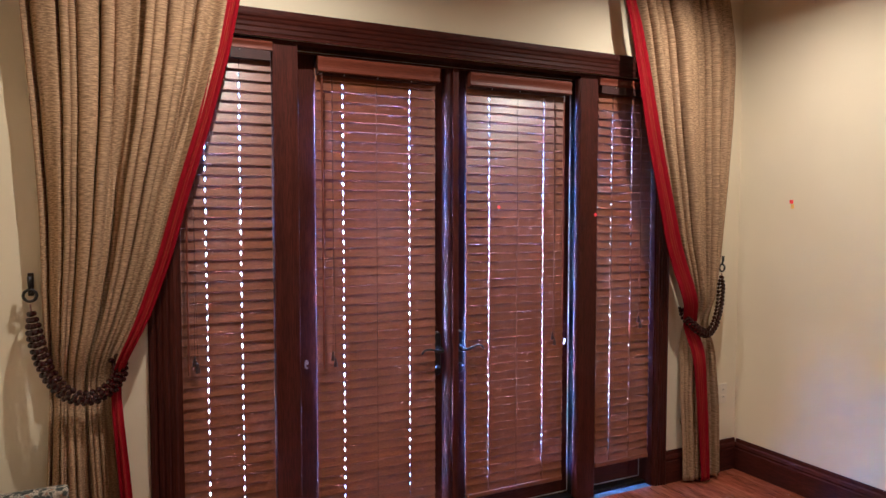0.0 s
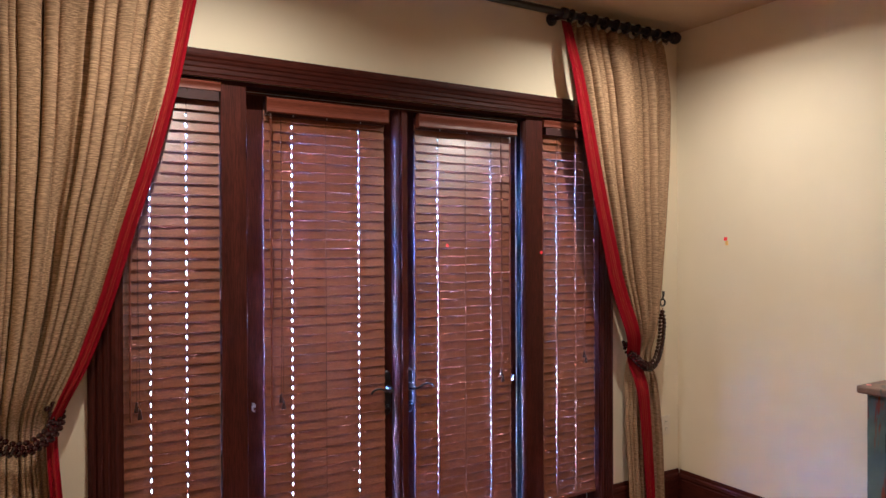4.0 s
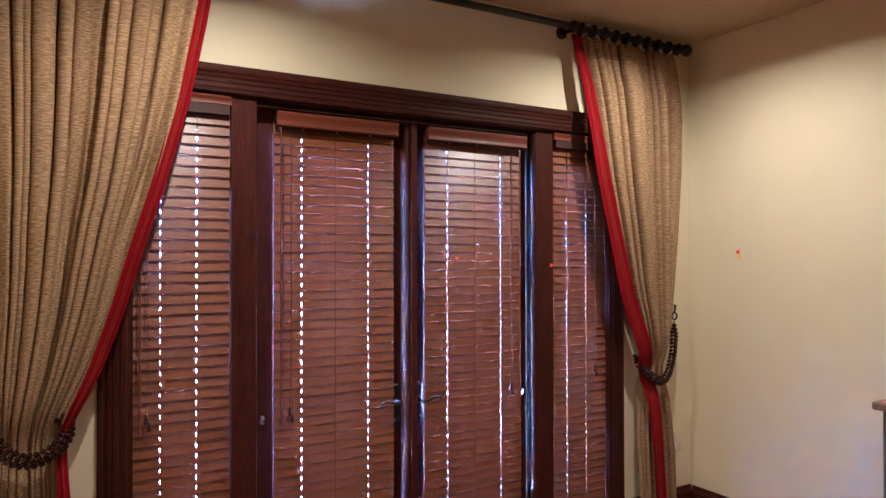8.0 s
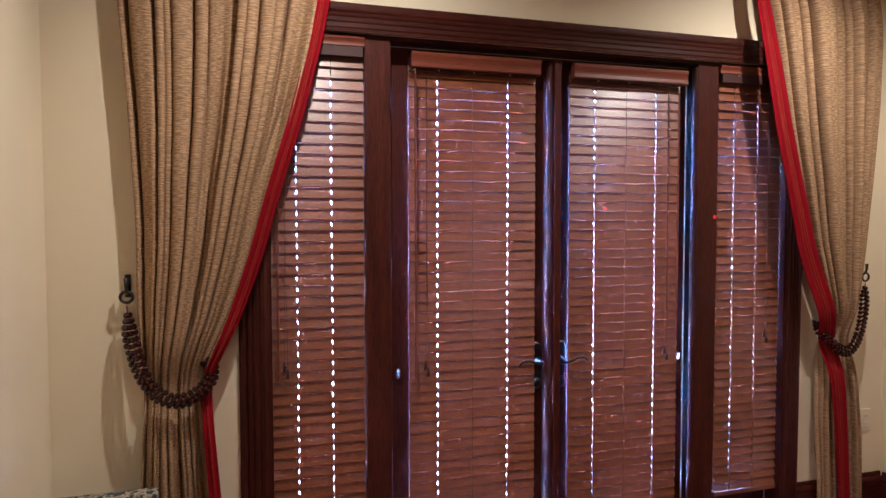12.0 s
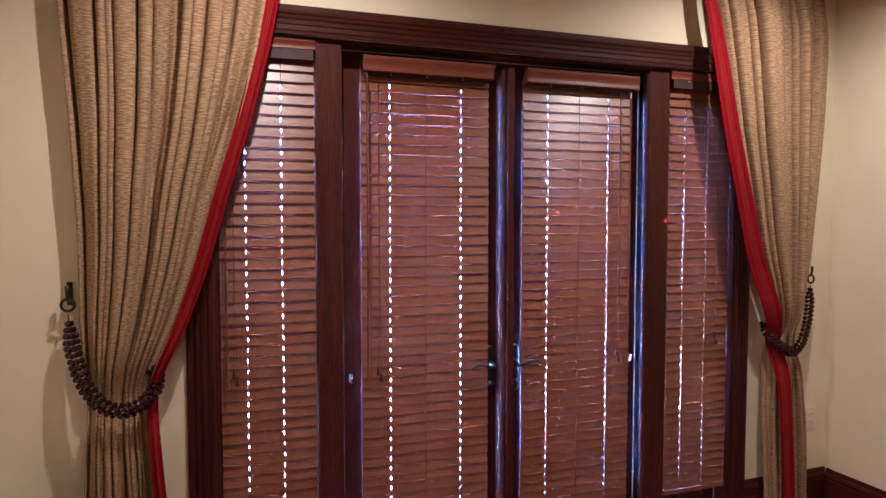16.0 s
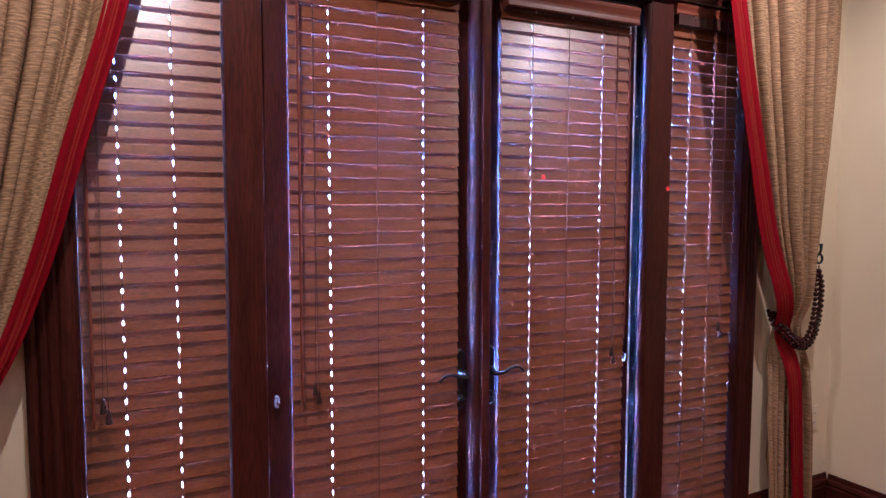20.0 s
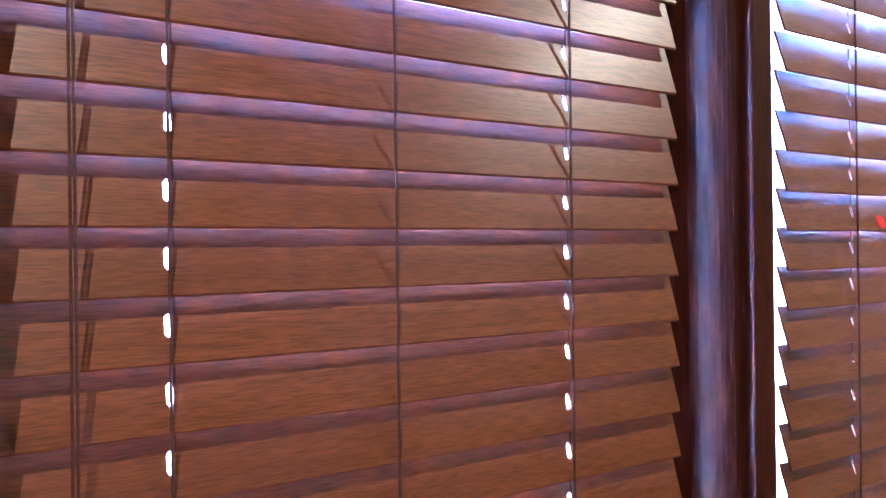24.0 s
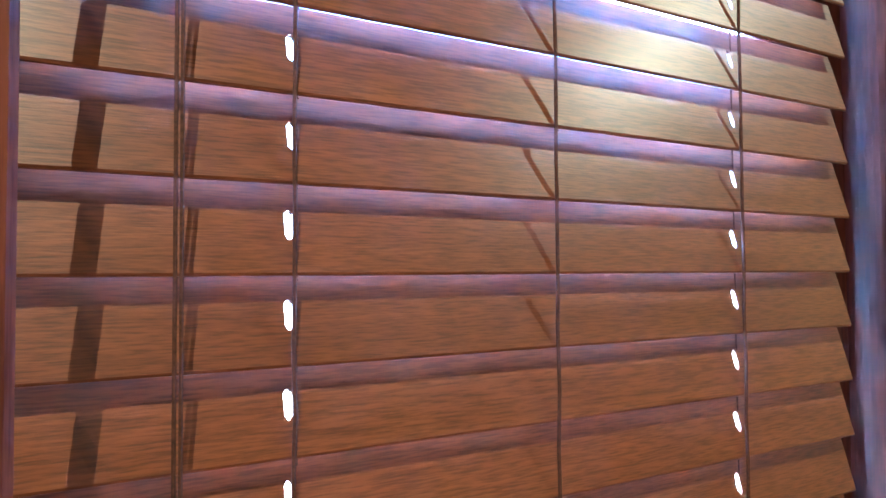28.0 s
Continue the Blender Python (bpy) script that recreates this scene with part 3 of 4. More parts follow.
def blind(x0, x1, ztop, zrail, holes, mids, vx0, vx1, vz0, vz1, label, lead, SY=0.008):
    dy = SY - 0.008
    cx = (x0 + x1) / 2
    t = thing("wooden_blind", cx, SY, zrail, label, "window blind", "wooden blinds on the doors")
    loc = lambda bm: bmesh.ops.translate(bm, verts=bm.verts, vec=(-cx, -SY, -zrail)) and None

    def add(name, bm, m, label="", parent=None, smooth=False):
        loc(bm)
        return part(name, bm, m, parent or t, label, smooth)

    me = slat_mesh(x0 - cx, x1 - cx, [h - cx for h in holes])
    n = int((ztop - zrail - 0.02) / PITCH) + 1
    for k in range(n):
        s = new("slat", me)
        s.parent = t
        s.location = (rng.gauss(0, 0.0005), 0, ztop - k * PITCH - zrail + rng.gauss(0, 0.0003))
        s.rotation_euler = (radians(-TILT + rng.gauss(0, 0.5)), radians(rng.gauss(0, 0.03)), 0)
    zl = ztop - (n - 1) * PITCH
    # bottom rail
    zb = zl - 0.036              # the rail hangs close under the last slat
    add("bottom_rail", boxm(x0, x1, SY - 0.012, SY + 0.013, zb - 0.012, zb + 0.012, 0.004), SLATWOOD)
    # head rail and valance
    add("head_rail", boxm(x0 + 0.004, x1 - 0.004, -0.018 + dy, 0.032 + dy, vz0 - (0.040 if dy else 0.010), vz1 - 0.014), LINER)
    h = vz1 - vz0
    pr = [(0.0, 0.0), (-0.009, 0.0), (-0.012, 0.06), (-0.011, 0.16), (-0.0085, 0.30), (-0.0085, 0.45), (-0.011, 0.62), (-0.014, 0.76), (-0.0145, 0.90), (-0.012, 0.97), (-0.008, 1.0), (0.0, 1.0)]
    val = add("valance", extrude_profile([(-0.024 + dy * 0.7 + p, vz0 + q * h) for p, q in pr], "x", vx0, vx1), VALWOOD)
    for e, f in ((vx0, vx0 + 0.008), (vx1 - 0.008, vx1)):
        add("valance_return", boxm(e, f, -0.0235 + dy * 0.7, dy * 0.7, vz0, vz1), VALWOOD, parent=val)
    # ladder cords: front and back string, rungs under the slats
    c, s = math.cos(radians(TILT)), math.sin(radians(TILT))
    yf, yb = SY - SLAT / 2 * s - 0.0022, SY + SLAT / 2 * s + 0.0022
    for lx in sorted(holes + mids):
        bm = bmesh.new()
        tube(bm, [(lx + 0.0004 * math.sin(k * 2.4), yf + 0.0003 * math.cos(k * 3.1), vz0 - 0.02 + (zrail - vz0 + 0.02) * k / 60) for k in range(61)], 0.0012, 5)
        tube(bm, [(lx + 0.0055, yb, vz0 - 0.02), (lx + 0.0055, yb, zrail)], 0.0010, 4)
        for k in range(n):
            zc = ztop - k * PITCH
            tube(bm, [(lx + 0.0012, yf, zc - SLAT / 2 * c - 0.002), (lx + 0.0055, SY + 0.004, zc - 0.012), (lx + 0.0055, yb, zc + SLAT / 2 * c - 0.004)], 0.0007, 4)
        add("ladder_cord", bm, CORD)
        bm = bmesh.new()
        ball(bm, (lx, -0.0195 + dy, vz0 - 0.006), 0.004, 8, 6)
        add("cord_guide", bm, CHROME, smooth=True)
    for lx in holes:
        bm = bmesh.new()
        tube(bm, [(lx + 0.0036, SY + 0.001, vz0 - 0.02), (lx + 0.0036, SY + 0.001, zrail)], 0.0006, 5)
        add("lift_cord", bm, CORD)
    # tilt wand and pull cords
    for kind_, px, ptop, pbot, py, lean in lead:
        bm = bmesh.new()
        if kind_ == "wand":
            lx, ly = px + lean * 0.31, py + lean
            mx, my = (px + lx) / 2 + 0.001, (py + ly) / 2
            tube(bm, [(px, py, ptop), (mx, my, (ptop + pbot) / 2), (lx, ly, pbot + 0.03), (lx, ly, pbot)], [0.0042, 0.0045, 0.0045, 0.003], 6)
            w = add("tilt_wand", bm, WANDWOOD, "slim dark wooden tilt wand")
            bm = bmesh.new()
            tube(bm, [(px, -0.020 + dy, vz0 - 0.012), (px, py, vz0 - 0.014), (px, py, ptop + 0.004), (px, py, ptop - 0.012)], [0.002, 0.003, 0.0035, 0.0045], 7)
            add("wand_hook", bm, CHROME, "small metal hook")
        else:
            for d, dz in ((-0.006, 0.0), (0.006, -0.03)):
                bm = bmesh.new()
                tube(bm, [(px + d * 0.15, py + 0.006, ptop), (px + d * 0.25, py, (ptop + pbot) / 2 - 0.2), (px + d, py, pbot + dz + 0.02)], 0.0010, 5)
                cordp = add("pull_cord", bm, CORD)
                bm = bmesh.new()
                lathe(bm, [(0.0015, pbot + dz + 0.027), (0.004, pbot + dz + 0.024), (0.0045, pbot + dz + 0.016), (0.0065, pbot + dz + 0.008), (0.0095, pbot + dz - 0.008), (0.0095, pbot + dz - 0.013), (0.003, pbot + dz - 0.014)], px + d, py, 12)
                add("tassel", bm, TASSEL, "small dark wooden tassel", cordp, True)
    return t


Z0 = 2.1718
blind(-0.676, -0.087, Z0, 0.112, [-0.5485, -0.2205], [-0.389], -0.672, -0.078, 2.180, 2.247, "closed reddish-brown wooden blind hung on a door leaf",
      [("wand", -0.664, 2.160, 0.868, -0.060, 0), ("pull", -0.6025, 2.17, 0.905, -0.014, 0)])
blind(0.086, 0.675, Z0, 0.100, [0.2160, 0.5430], [0.3795], 0.088, 0.692, 2.180, 2.247, "closed reddish-brown wooden blind with cords hung on a door leaf",
      [("pull", 0.588, 2.17, 0.905, -0.034, 0), ("wand", 0.640, 2.15, 0.96, -0.040, 0)])
blind(-1.2535, -0.8795, Z0 + 0.0067, 0.145, [-1.152, -1.012], [], -1.2545, -0.8765, 2.238, 2.278, "narrow closed reddish-brown wooden blind in the sidelight",
      [("wand", -1.232, 2.20, 0.90, -0.078, 0), ("pull", -1.202, 2.21, 0.950, -0.072, 0)], SY=-0.040)
blind(0.862, 1.240, Z0 + 0.0067, 0.145, [0.957, 1.095], [], 0.8525, 1.2425, 2.238, 2.278, "narrow closed reddish-brown wooden blind in the sidelight",
      [("pull", 1.142, 2.21, 0.962, -0.072, 0)], SY=-0.040)


# ---------------------------------------------------------------- curtains
def curve(pts, dx=0.0):
    """Smooth value along z through (z, value) pairs, sorted downwards."""
    zs = np.array([p[0] for p in pts][::-1])
    vs = np.array([p[1] + dx for p in pts][::-1])

    def f(z):
        return float(sum(np.interp(z + d, zs, vs) for d in (-0.05, -0.025, 0, 0.025, 0.05)) / 5)
    return f


def drape(name, t, xa, xb, ya, amp, folds, seed, rows, cols, material, ztop, zbot, phase=0.0, uvw=1.0, thick=0.002, flat=False, sharp=0.7):
    """A hanging cloth between two upright edge curves, with folds that run down it."""
    r = random.Random(seed)
    offs = [r.uniform(-0.38, 0.38) for _ in range(folds + 3)]
    am = [r.uniform(0.5, 1.3) for _ in range(folds + 3)]
    bm = bmesh.new()
    uv = bm.loops.layers.uv.new("UVMap")
    grid = []
    for i in range(rows + 1):
        z = ztop + (zbot - ztop) * i / rows
        a, c = xa(z), xb(z)
        row = []
        for j in range(cols + 1):
            u = j / cols
            wob = 0.25 * math.sin(z * 1.7 + seed) * (0.3 + 0.7 * math.sin(math.pi * u))
            ph = u * folds + phase + wob + (0.0 if flat else 0.42 * math.sin(2 * math.pi * 2.3 * u + seed) + 0.26 * math.sin(2 * math.pi * 5.1 * u + 2 * seed))
            k = int(math.floor(ph)) % (folds + 2)
            f = ph - math.floor(ph)
            f = min(1, max(0, f + offs[k] * f * (1 - f) * 1.6))
            ridge = math.sin(math.pi * f) ** sharp * am[k]
            lat = -0.34 * (c - a) / folds * math.sin(2 * math.pi * f) * (0.0 if flat else 1.0) * min(1, 4 * u, 4 * (1 - u))
            y = ya(z, u) - amp(z) * ridge + 0.004 * noise.noise(Vector((a + u * 3, z * 2.2, seed)))
            if not flat:                       # pinched pleats under the rod
                y -= 0.026 * math.exp(-(ztop - z) / 0.09) * max(0.0, math.cos(2 * math.pi * (u * 11 + 0.5))) ** 5
            x = a + (c - a) * u + lat * 0.5 + 0.004 * noise.noise(Vector((u * 5, z * 1.6, seed + 3)))
            row.append((bm.verts.new((x, y, z + (0.0 if flat or i else 0.012 * math.cos(2 * math.pi * (u * 11 + 0.5))))), (u * uvw, z)))
        grid.append(row)
    for i in range(rows):
        for j in range(cols):
            q = (grid[i][j], grid[i + 1][j], grid[i + 1][j + 1], grid[i][j + 1])
            f = bm.faces.new([e[0] for e in q])
            for lp, e in zip(f.loops, q):
                lp[uv].uv = e[1]
    ob = part(name, bm, material, t, smooth=True)
    so = ob.modifiers.new("thickness", "SOLIDIFY")
    so.thickness = thick
    return ob


YC = -0.097


def curtain(label, outer, inner, red_a, red_b, tie_z, seed, folds, flip):
    t = thing("curtain", 0, 0, 0, label, "curtain", "beige curtains")
    ya = lambda z, u: YC + 0.015 * math.exp(-((z - tie_z) / 0.10) ** 2)
    amp = lambda z: (0.070 + 0.016 * min(1.0, max(0.0, (z - 0.9) / 0.8))) * (1 - 0.45 * math.exp(-((z - tie_z) / 0.12) ** 2)) * min(1.0, 0.55 + (2.80 - z) * 1.8)
    drape("panel", t, outer, inner, ya, amp, folds, seed, 110, folds * 14, LINEN, 2.812, 0.018, 0.4, 1.5, sharp=0.48)
    yr = lambda z, u: ya(z, u) - amp(z) * (1.0 + 0.28 * min(1.0, max(0.0, (1.25 - z) / 0.25))) - 0.009
    drape("trim_band", t, red_a, red_b, yr, lambda z: 0.009, 2, seed + 5, 110, 14, REDCLOTH, 2.806, 0.022, 0.35, 1.0, 0.003, True, 0.9)
    return t


# edges as (height, x) from the rod down
L_out = curve([(2.85, -1.80), (2.35, -1.777), (1.95, -1.752), (1.53, -1.736), (1.22, -1.735), (0.90, -1.722), (0.51, -1.738), (0.0, -1.745)])
L_in = curve([(2.85, -0.965), (2.62, -1.003), (2.435, -1.040), (2.207, -1.085), (1.90, -1.165), (1.66, -1.240), (1.38, -1.318), (1.167, -1.395), (1.0, -1.480), (0.93, -1.502), (0.84, -1.500), (0.50, -1.472), (0.0, -1.440)], 0.008)
L_ra = curve([(2.85, -1.020), (2.62, -1.060), (2.435, -1.098), (2.207, -1.145), (1.90, -1.228), (1.66, -1.303), (1.38, -1.381), (1.167, -1.452), (1.0, -1.525), (0.93, -1.543), (0.84, -1.544), (0.50, -1.524), (0.0, -1.500)], 0.008)
R_out = curve([(2.85, 1.660), (2.78, 1.676), (2.45, 1.708), (2.11, 1.697), (1.71, 1.663), (1.38, 1.632), (1.116, 1.595), (0.905, 1.566), (0.80, 1.592), (0.45, 1.638), (0.0, 1.655)], 0.075)
R_in = curve([(2.85, 0.900), (2.776, 0.906), (2.583, 0.937), (2.315, 0.995), (2.011, 1.056), (1.704, 1.137), (1.391, 1.220), (1.133, 1.326), (0.98, 1.392), (0.90, 1.372), (0.84, 1.335), (0.546, 1.315), (0.10, 1.337), (0.0, 1.340)], 0.050)
R_ra = curve([(2.85, 0.895), (2.776, 0.902), (2.583, 0.932), (2.315, 0.990), (2.011, 1.050), (1.704, 1.131), (1.391, 1.214), (1.133, 1.320), (0.98, 1.388), (0.90, 1.406), (0.84, 1.414), (0.50, 1.452), (0.08, 1.499), (0.0, 1.508)], 0.034)
R_rb = curve([(2.85, 0.955), (2.776, 0.965), (2.583, 1.001), (2.315, 1.076), (2.011, 1.149), (1.704, 1.232), (1.391, 1.325), (1.133, 1.435), (0.98, 1.490), (0.90, 1.508), (0.84, 1.512), (0.50, 1.535), (0.08, 1.562), (0.0, 1.566)], 0.034)
moved = lambda f, dx: (lambda z: f(z) + dx)
CL = curtain("beige slubbed linen curtain with red braid edge, tied back", L_out, moved(L_in, -0.016), moved(L_ra, 0.020), moved(L_in, 0.010), 0.90, 3, 12, False)
CR = curtain("beige slubbed linen curtain with red braid edge, tied back", R_out, moved(R_in, 0.038), moved(R_rb, -0.028), moved(R_ra, -0.030), 0.92, 8, 13, True)

# rod, rings, brackets
ZR, YR = 2.832, -0.185
rod = thing("curtain_rod", 0, YR, ZR, "black iron curtain rod with ball finials under the ceiling", "curtain rod")
bm = bmesh.new()
tube(bm, [(-1.80, 0, 0), (1.74, 0, 0)], 0.0190, 14)
part("rod", bm, IRON, rod, smooth=True)
for sx in (-1.83, 1.765):
    bm = bmesh.new()
    ball(bm, (sx, 0, 0), 0.036, 18, 12)
    d = 1 if sx > 0 else -1
    tube(bm, [(sx - d * 0.045, 0, 0), (sx - d * 0.030, 0, 0)], 0.024, 14)
    tube(bm, [(sx + d * 0.034, 0, 0), (sx + d * 0.046, 0, 0)], [0.012, 0.004], 10)
    part("finial", bm, IRON, rod, smooth=True)
for bx in (-0.955, 0.895):
    bm = bmesh.new()
    disc(bm, (bx, 0.104, -0.004), 0.034, (0, -1, 0), 0.010, 20)
    tube(bm, [(bx, 0.100, -0.004), (bx, 0.05, -0.010), (bx, 0.0, -0.014)], 0.011, 10)
    tube(bm, [(bx - 0.014, 0, 0), (bx + 0.014, 0, 0)], 0.031, 16)
    part("bracket", bm, IRON, rod, smooth=True)
for x0, x1, n in ((-1.755, -1.005, 10), (0.945, 1.690, 10)):
    for k in range(n):
        x = x0 + (x1 - x0) * k / (n - 1)
        r = thing("curtain_ring", x, YR, ZR, "black iron curtain ring with a small eyelet", "curtain ring", "curtain rings")
        bm = bmesh.new()
        tube(bm, [(0.003 * math.sin(a), 0.027 * math.cos(a), 0.027 * math.sin(a) - 0.004) for a in [2 * math.pi * q / 20 for q in range(20)]], 0.0085, 8, True)
        part("ring", bm, IRON, r, smooth=True)
        bm = bmesh.new()
        tube(bm, [(0, 0.006 * math.cos(a), 0.006 * math.sin(a) - 0.044) for a in [2 * math.pi * q / 10 for q in range(10)]], 0.0018, 6, True)
        part("eyelet", bm, IRON, r, smooth=True)


# ---------------------------------------------------------------- tiebacks: iron hook, bead strands
BEADS = []
for rad in (0.0100, 0.0105, 0.0110):
    bm = bmesh.new()
    ball(bm, (0, 0, 0), rad, 14, 9)
    tmp = bpy.data.meshes.new("bead")
    bm.to_mesh(tmp)
    bm.free()
    for f in tmp.polygons:
        f.use_smooth = True
    tmp.materials.append(BEAD)
    BEADS.append(tmp)


def tieback(hx, hz, path, label):
    h = thing("tieback_hook", hx, YW, hz, "black iron wall hook with a ring for the tieback", "hook", "tieback hooks")
    bm = bmesh.new()
    box(bm, -0.010, 0.010, -0.006, 0.0, -0.03, 0.055, 0.003)
    part("backplate", bm, IRON, h)
    bm = bmesh.new()
    tube(bm, [(0, -0.004, -0.01), (0, -0.030, -0.012), (0, -0.046, -0.004), (0, -0.055, 0.018), (0, -0.054, 0.045)], [0.006, 0.006, 0.006, 0.006, 0.008], 10)
    part("arm", bm, IRON, h, smooth=True)
    bm = bmesh.new()
    tube(bm, [(0.021 * math.sin(a), -0.048, 0.021 * math.cos(a) - 0.024) for a in [2 * math.pi * q / 24 for q in range(24)]], 0.0055, 8, True)
    part("ring", bm, IRON, h, smooth=True)
    t = thing("bead_tieback", hx, -0.16, hz - 0.06, label, "tieback", "bead tiebacks")
    o = Vector((hx, -0.16, hz - 0.06))
    for s, (side, dy) in enumerate(((0.0195, 0.002), (0.0065, -0.012), (-0.0065, -0.012), (-0.0195, 0.002))):
        pts = spline(path, 240)
        step, last, cnt = 0.0208 + 0.0005 * (s % 2), None, 0
        for i, p in enumerate(pts):
            run = pts[min(i + 4, 240)] - pts[max(i - 4, 0)]
            across = Vector((-run.z, 0, run.x)).normalized()
            q = p + (across * side + Vector((0, dy, 0))) * min(1.0, 0.35 + i / 30) - o
            if last is None or (q - last).length >= step:
                bd = new("bead", BEADS[(cnt + s) % 3])
                bd.parent, bd.location = t, q
                bd.rotation_euler = (cnt * 1.3, s, cnt * 0.7)
                last, cnt = q, cnt + 1
    bm = bmesh.new()
    tube(bm, [Vector(path[0]) - o, Vector((hx, YW - 0.048, hz - 0.055)) - o], 0.003, 6)
    part("loop_cord", bm, CORD, t)


tieback(-1.772, 1.285, [(-1.768, -0.128, 1.195), (-1.755, -0.150, 1.10), (-1.720, -0.175, 0.985), (-1.662, -0.190, 0.905), (-1.590, -0.192, 0.880),
                        (-1.525, -0.188, 0.905), (-1.490, -0.170, 0.945), (-1.484, -0.130, 0.985), (-1.50, -0.105, 1.01)],
        "dark red glossy bead tieback round the curtain")
tieback(1.722, 1.262, [(1.716, -0.126, 1.182), (1.694, -0.145, 1.11), (1.660, -0.165, 1.02), (1.610, -0.182, 0.928), (1.555, -0.190, 0.878),
                       (1.490, -0.190, 0.888), (1.434, -0.175, 0.935), (1.416, -0.135, 0.975), (1.43, -0.105, 1.01)],
        "dark red glossy bead tieback round the curtain")

# ---------------------------------------------------------------- things in the room
# wall socket
o = thing("wall_socket", 1.797, YW, 0.472, "ivory double wall socket plate above the baseboard", "socket")
part("cover_plate", boxm(-0.036, 0.036, -0.006, 0, -0.060, 0.060, 0.003), PLATE, o)
for dz in (-0.022, 0.022):
    r = part("receptacle", boxm(-0.017, 0.017, -0.0085, -0.0055, dz - 0.014, dz + 0.014, 0.003), PLATE, o)
    for sx in (-0.006, 0.006):
        part("slot", boxm(sx - 0.0012, sx + 0.0012, -0.0089, -0.0080, dz - 0.003, dz + 0.006), DARKSLOT, r)

# coloured dots stuck on blind, post and wall
c, s = math.cos(radians(TILT)), math.sin(radians(TILT))
nrm = Vector((0, -c, s))
zc = Z0 - 13 * PITCH
v = -0.0135
pos = Vector((0.2715, SY, zc)) + Vector((0, s, c)) * v + nrm * 0.0025
bm = bmesh.new()
disc(bm, (0, 0, 0), 0.0085, nrm)
ob = tagged(mesh_ob("sticker", bm, REDDOT), "round red sticker on a blind slat", "sticker", "coloured stickers")
ob.location = pos
bm = bmesh.new()
disc(bm, (0, 0, 0), 0.0095, (0, -1, 0))
ob = tagged(mesh_ob("sticker", bm, REDDOT), "round red sticker on the door post", "sticker", "coloured stickers")
ob.location = (0.838, -0.0578, 1.550)
bm = boxm(-0.0006, 0.0006, -0.011, 0.011, -0.010, 0.010)
ob = tagged(mesh_ob("sticker", bm, REDDOT), "small red square sticker on the wall", "sticker", "coloured stickers")
ob.location = (XR - 0.0008, -0.425, 1.622)
bm = boxm(-0.0006, 0.0006, -0.009, 0.009, -0.016, 0.009)
ob = tagged(mesh_ob("sticker", bm, YELDOT), "small yellow sticker on the wall", "sticker", "coloured stickers")
ob.location = (XR - 0.0008, -0.433, 1.600)

# painted cabinet against the side wall
cb = thing("painted_cabinet", 1.70, -1.9, 0, "distressed teal wooden cabinet with red-brown doors", "cabinet")
fx, ye, yn, ht = 1.50 - 1.70, -1.425 + 1.9, -2.55 + 1.9, 0.985
part("top_board", boxm(fx - 0.030, XR - 1.70 - 0.004, yn - 0.03, ye + 0.030, ht - 0.034, ht, 0.008), OLDTOP, cb, "worn bare plank top")
for yy in (ye - 0.075, (ye + yn) / 2 - 0.0375, yn):
    part("front_post", boxm(fx, fx + 0.06, yy, yy + 0.075, 0.0, ht - 0.0345, 0.004), TEAL, cb)
part("back_panel", boxm(XR - 1.70 - 0.03, XR - 1.70 - 0.022, yn + 0.01, ye - 0.01, 0.08, ht - 0.036), TEAL, cb)
for yy in (yn, ye - 0.03):
    part("side_panel", boxm(fx + 0.0605, XR - 1.70 - 0.0305, yy + 0.004, yy + 0.026, 0.06, ht - 0.0345), TEAL, cb)
    part("rear_post", boxm(XR - 1.70 - 0.0215, XR - 1.70 - 0.020, yy, yy + 0.03, 0, ht - 0.0345), TEAL, cb)
for a0, b0 in ((yn + 0.0755, (ye + yn) / 2 - 0.038), ((ye + yn) / 2 + 0.038, ye - 0.0755)):
    part("apron", boxm(fx + 0.006, fx + 0.03, a0, b0, ht - 0.115, ht - 0.035), PALEGREEN, cb, "flaking pale green rail")
    part("bottom_rail", boxm(fx + 0.006, fx + 0.03, a0, b0, 0.07, 0.14), TEAL, cb)
    d = part("door", boxm(fx + 0.010, fx + 0.032, a0 + 0.002, b0 - 0.002, 0.142, ht - 0.117, 0.004), OLDRED, cb, "worn red-brown door")
    part("panel", boxm(fx + 0.003, fx + 0.0105, a0 + 0.07, b0 - 0.07, 0.22, ht - 0.19, 0.004), OLDRED, d)
    part("hinge", boxm(fx + 0.001, fx + 0.0098, b0 - 0.010, b0 + 0.006, ht - 0.27, ht - 0.19), IRON, d)
    bm = bmesh.new()
    ball(bm, (fx - 0.004, a0 + 0.05, 0.52), 0.014, 12, 8)
    part("knob", bm, IRON, d, smooth=True)
bm = bmesh.new()
disc(bm, (0, 0, 0), 0.010, (0, 0, 1))
ob = tagged(mesh_ob("sticker", bm, PINKDOT), "round pink sticker on the cabinet top", "sticker", "coloured stickers")
ob.location = (1.515, -1.425, ht + 0.0007)
bm = bmesh.new()
lathe(bm, [(0.050, 0), (0.055, 0.004), (0.050, 0.010), (0.016, 0.016), (0.012, 0.030), (0.014, 0.05), (0.045, 0.075), (0.060, 0.10), (0.058, 0.10), (0.040, 0.078)], 0, 0, 24)
ob = tagged(mesh_ob("footed_bowl", bm, CHROME, smooth=True), "small polished silver bowl on the cabinet top", "bowl")
ob.location = (1.62, -1.575, ht)

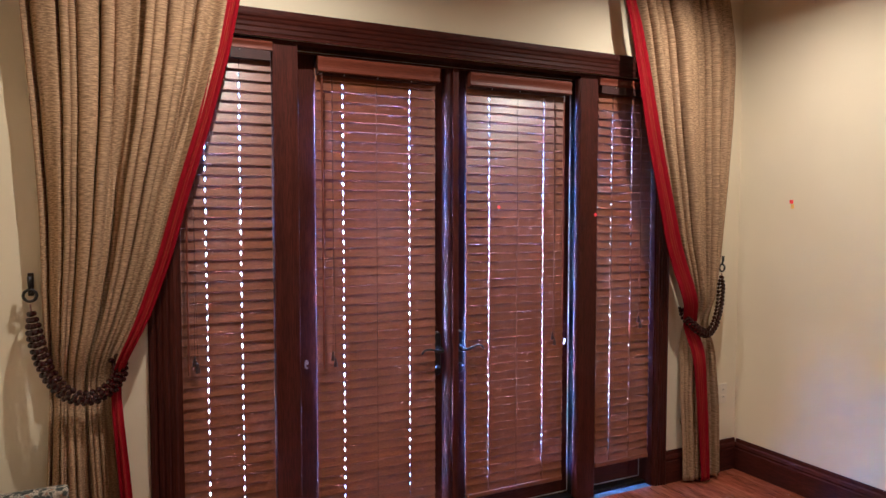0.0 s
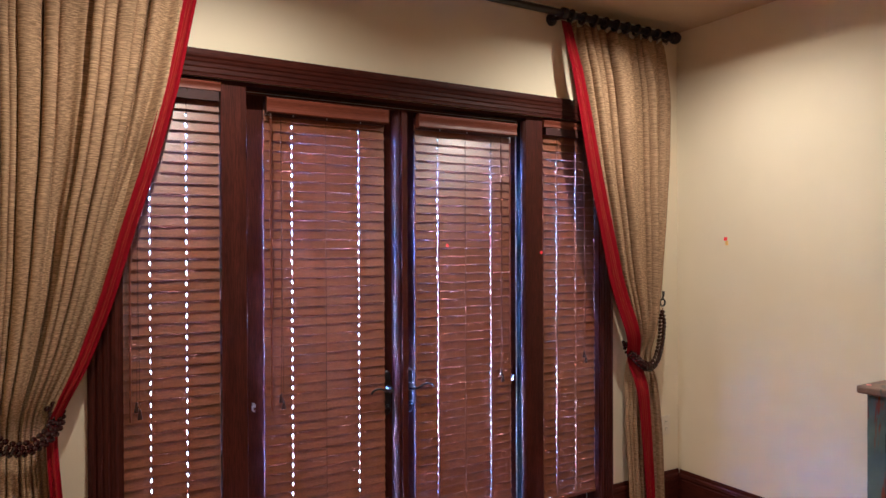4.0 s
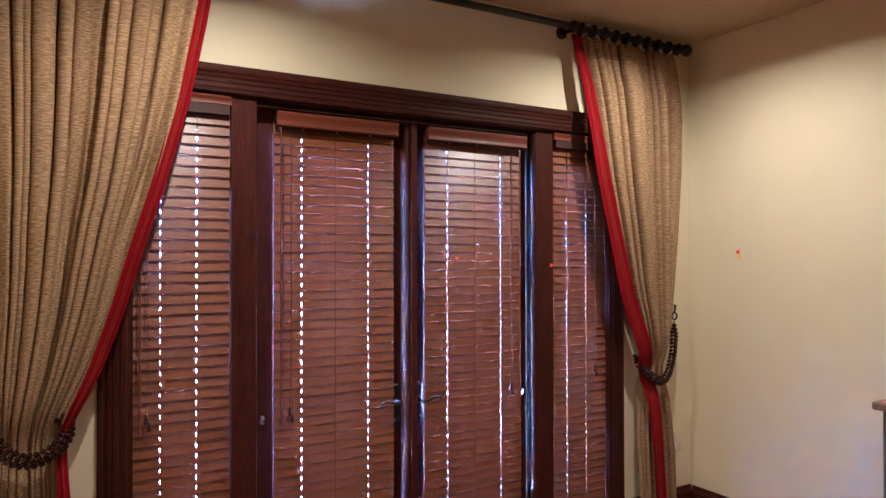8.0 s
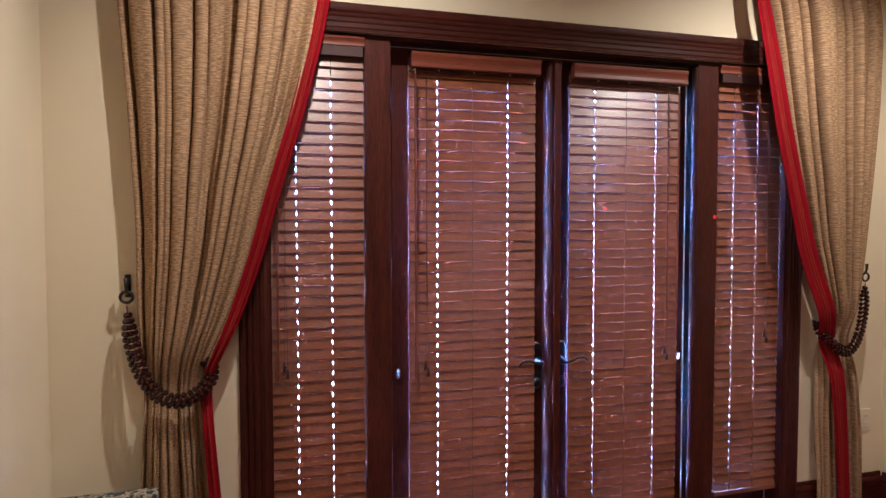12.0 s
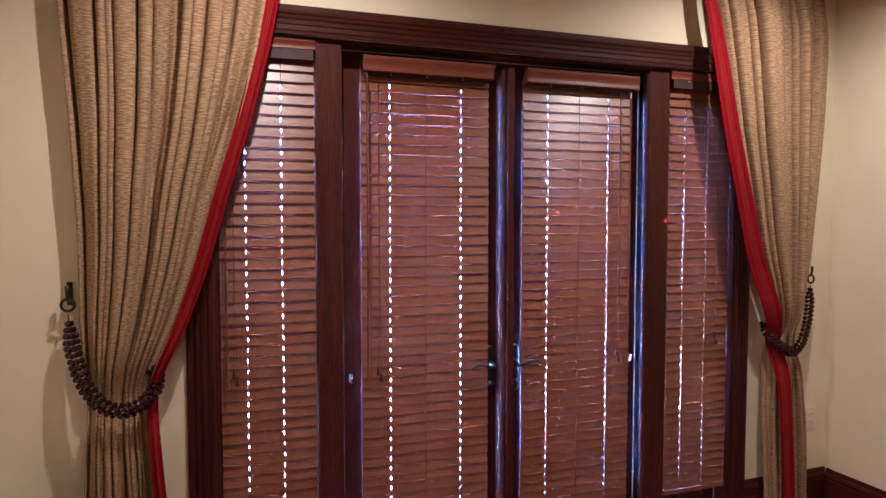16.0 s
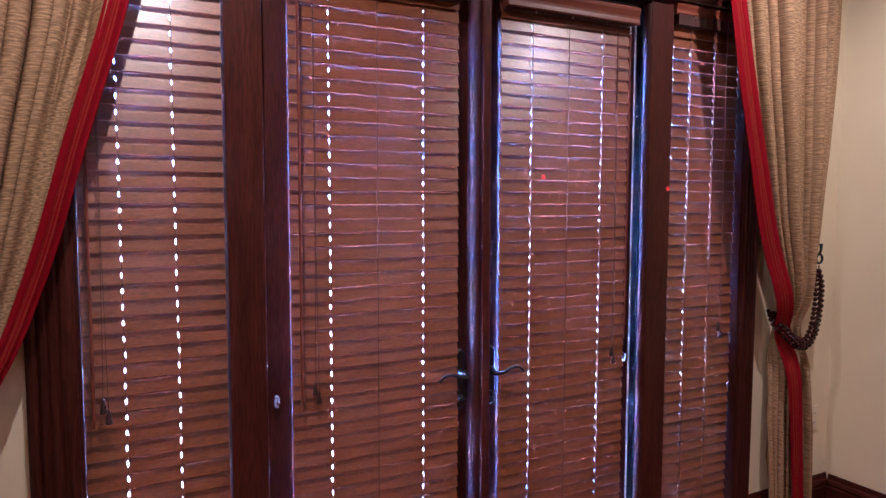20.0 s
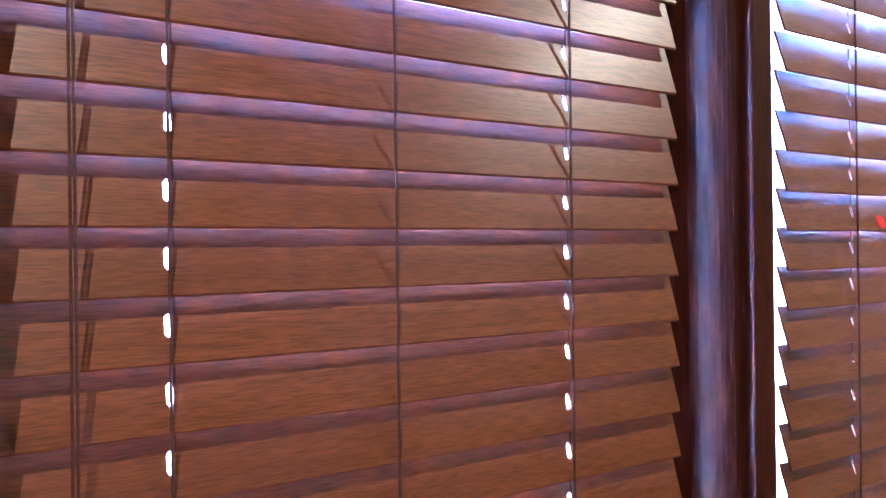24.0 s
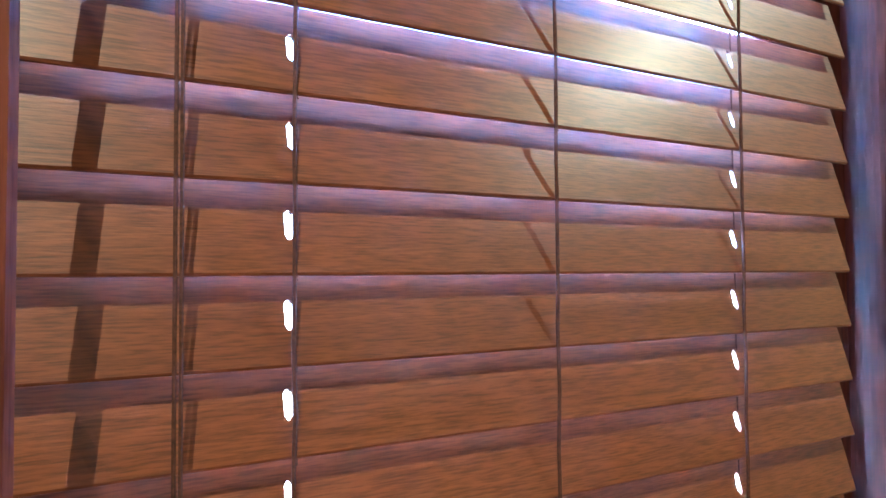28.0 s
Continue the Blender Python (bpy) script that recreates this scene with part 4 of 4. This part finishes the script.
# television on the side wall
tv = thing("television", XR, -1.9, 1.79, "black flat television with a pale edge on the wall", "television")
part("body", boxm(-0.045, -0.002, -0.60, 0.572, -0.355, 0.355, 0.004), BLACK, tv)
part("bezel", boxm(-0.052, -0.0455, -0.602, 0.574, -0.357, 0.357, 0.003), BLACK, tv)
part("screen", boxm(-0.0535, -0.0525, -0.585, 0.557, -0.34, 0.34), SCREEN, tv, "dark glossy screen")

# upholstered chair below the curtain
ch = thing("upholstered_chair", -1.835, -0.55, 0, "low armless chair upholstered in a dark floral print", "chair")
bk = boxm(-0.178, 0.178, 0.195, 0.262, 0.30, 0.608, 0.016)
for vtx in bk.verts:
    vtx.co.z += 0.006 * (vtx.co.x / 0.178) ** 2 * (1 if vtx.co.z > 0.5 else 0)
part("backrest", bk, PRINT, ch)
part("seat", boxm(-0.185, 0.185, -0.24, 0.19, 0.25, 0.36, 0.03), PRINT, ch)
for lx in (-0.15, 0.15):
    for ly in (-0.20, 0.22):
        bm = bmesh.new()
        lathe(bm, [(0.0, 0.0), (0.014, 0.0), (0.020, 0.252 if ly < 0 else 0.302)], lx, ly, 10)
        part("leg", bm, WANDWOOD, ch, "dark turned wooden leg")

# ---------------------------------------------------------------- floor planks
rp = random.Random(11)
fl = bpy.data.objects["floor"]
PW = 0.105
plank_meshes = {}
nrow = int((XR - XL) / PW) + 1
for r in range(nrow):
    x0 = XL + r * PW
    x1 = min(x0 + PW, XR)
    y = YW - 0.001
    first = rp.choice([0.6, 1.0, 1.4, 1.8])
    while y > YB:
        ln = first if y > YW - 0.01 else rp.choice([1.2, 1.6, 2.0])
        ln = min(ln, y - YB)
        key = (round(x1 - x0, 4), round(ln, 3))
        if key not in plank_meshes:
            bm = boxm(-key[0] / 2 + 0.0004, key[0] / 2 - 0.0004, -ln + 0.0006, 0, -0.0155, 0.0)
            bmesh.ops.recalc_face_normals(bm, faces=bm.faces)
            me = bpy.data.meshes.new("plank")
            bm.to_mesh(me)
            bm.free()
            me.materials.append(PLANKWOOD)
            plank_meshes[key] = me
        p = new("plank", plank_meshes[key])
        p.parent = fl
        p.location = ((x0 + x1) / 2, y, rp.uniform(-0.0004, 0))
        y -= ln
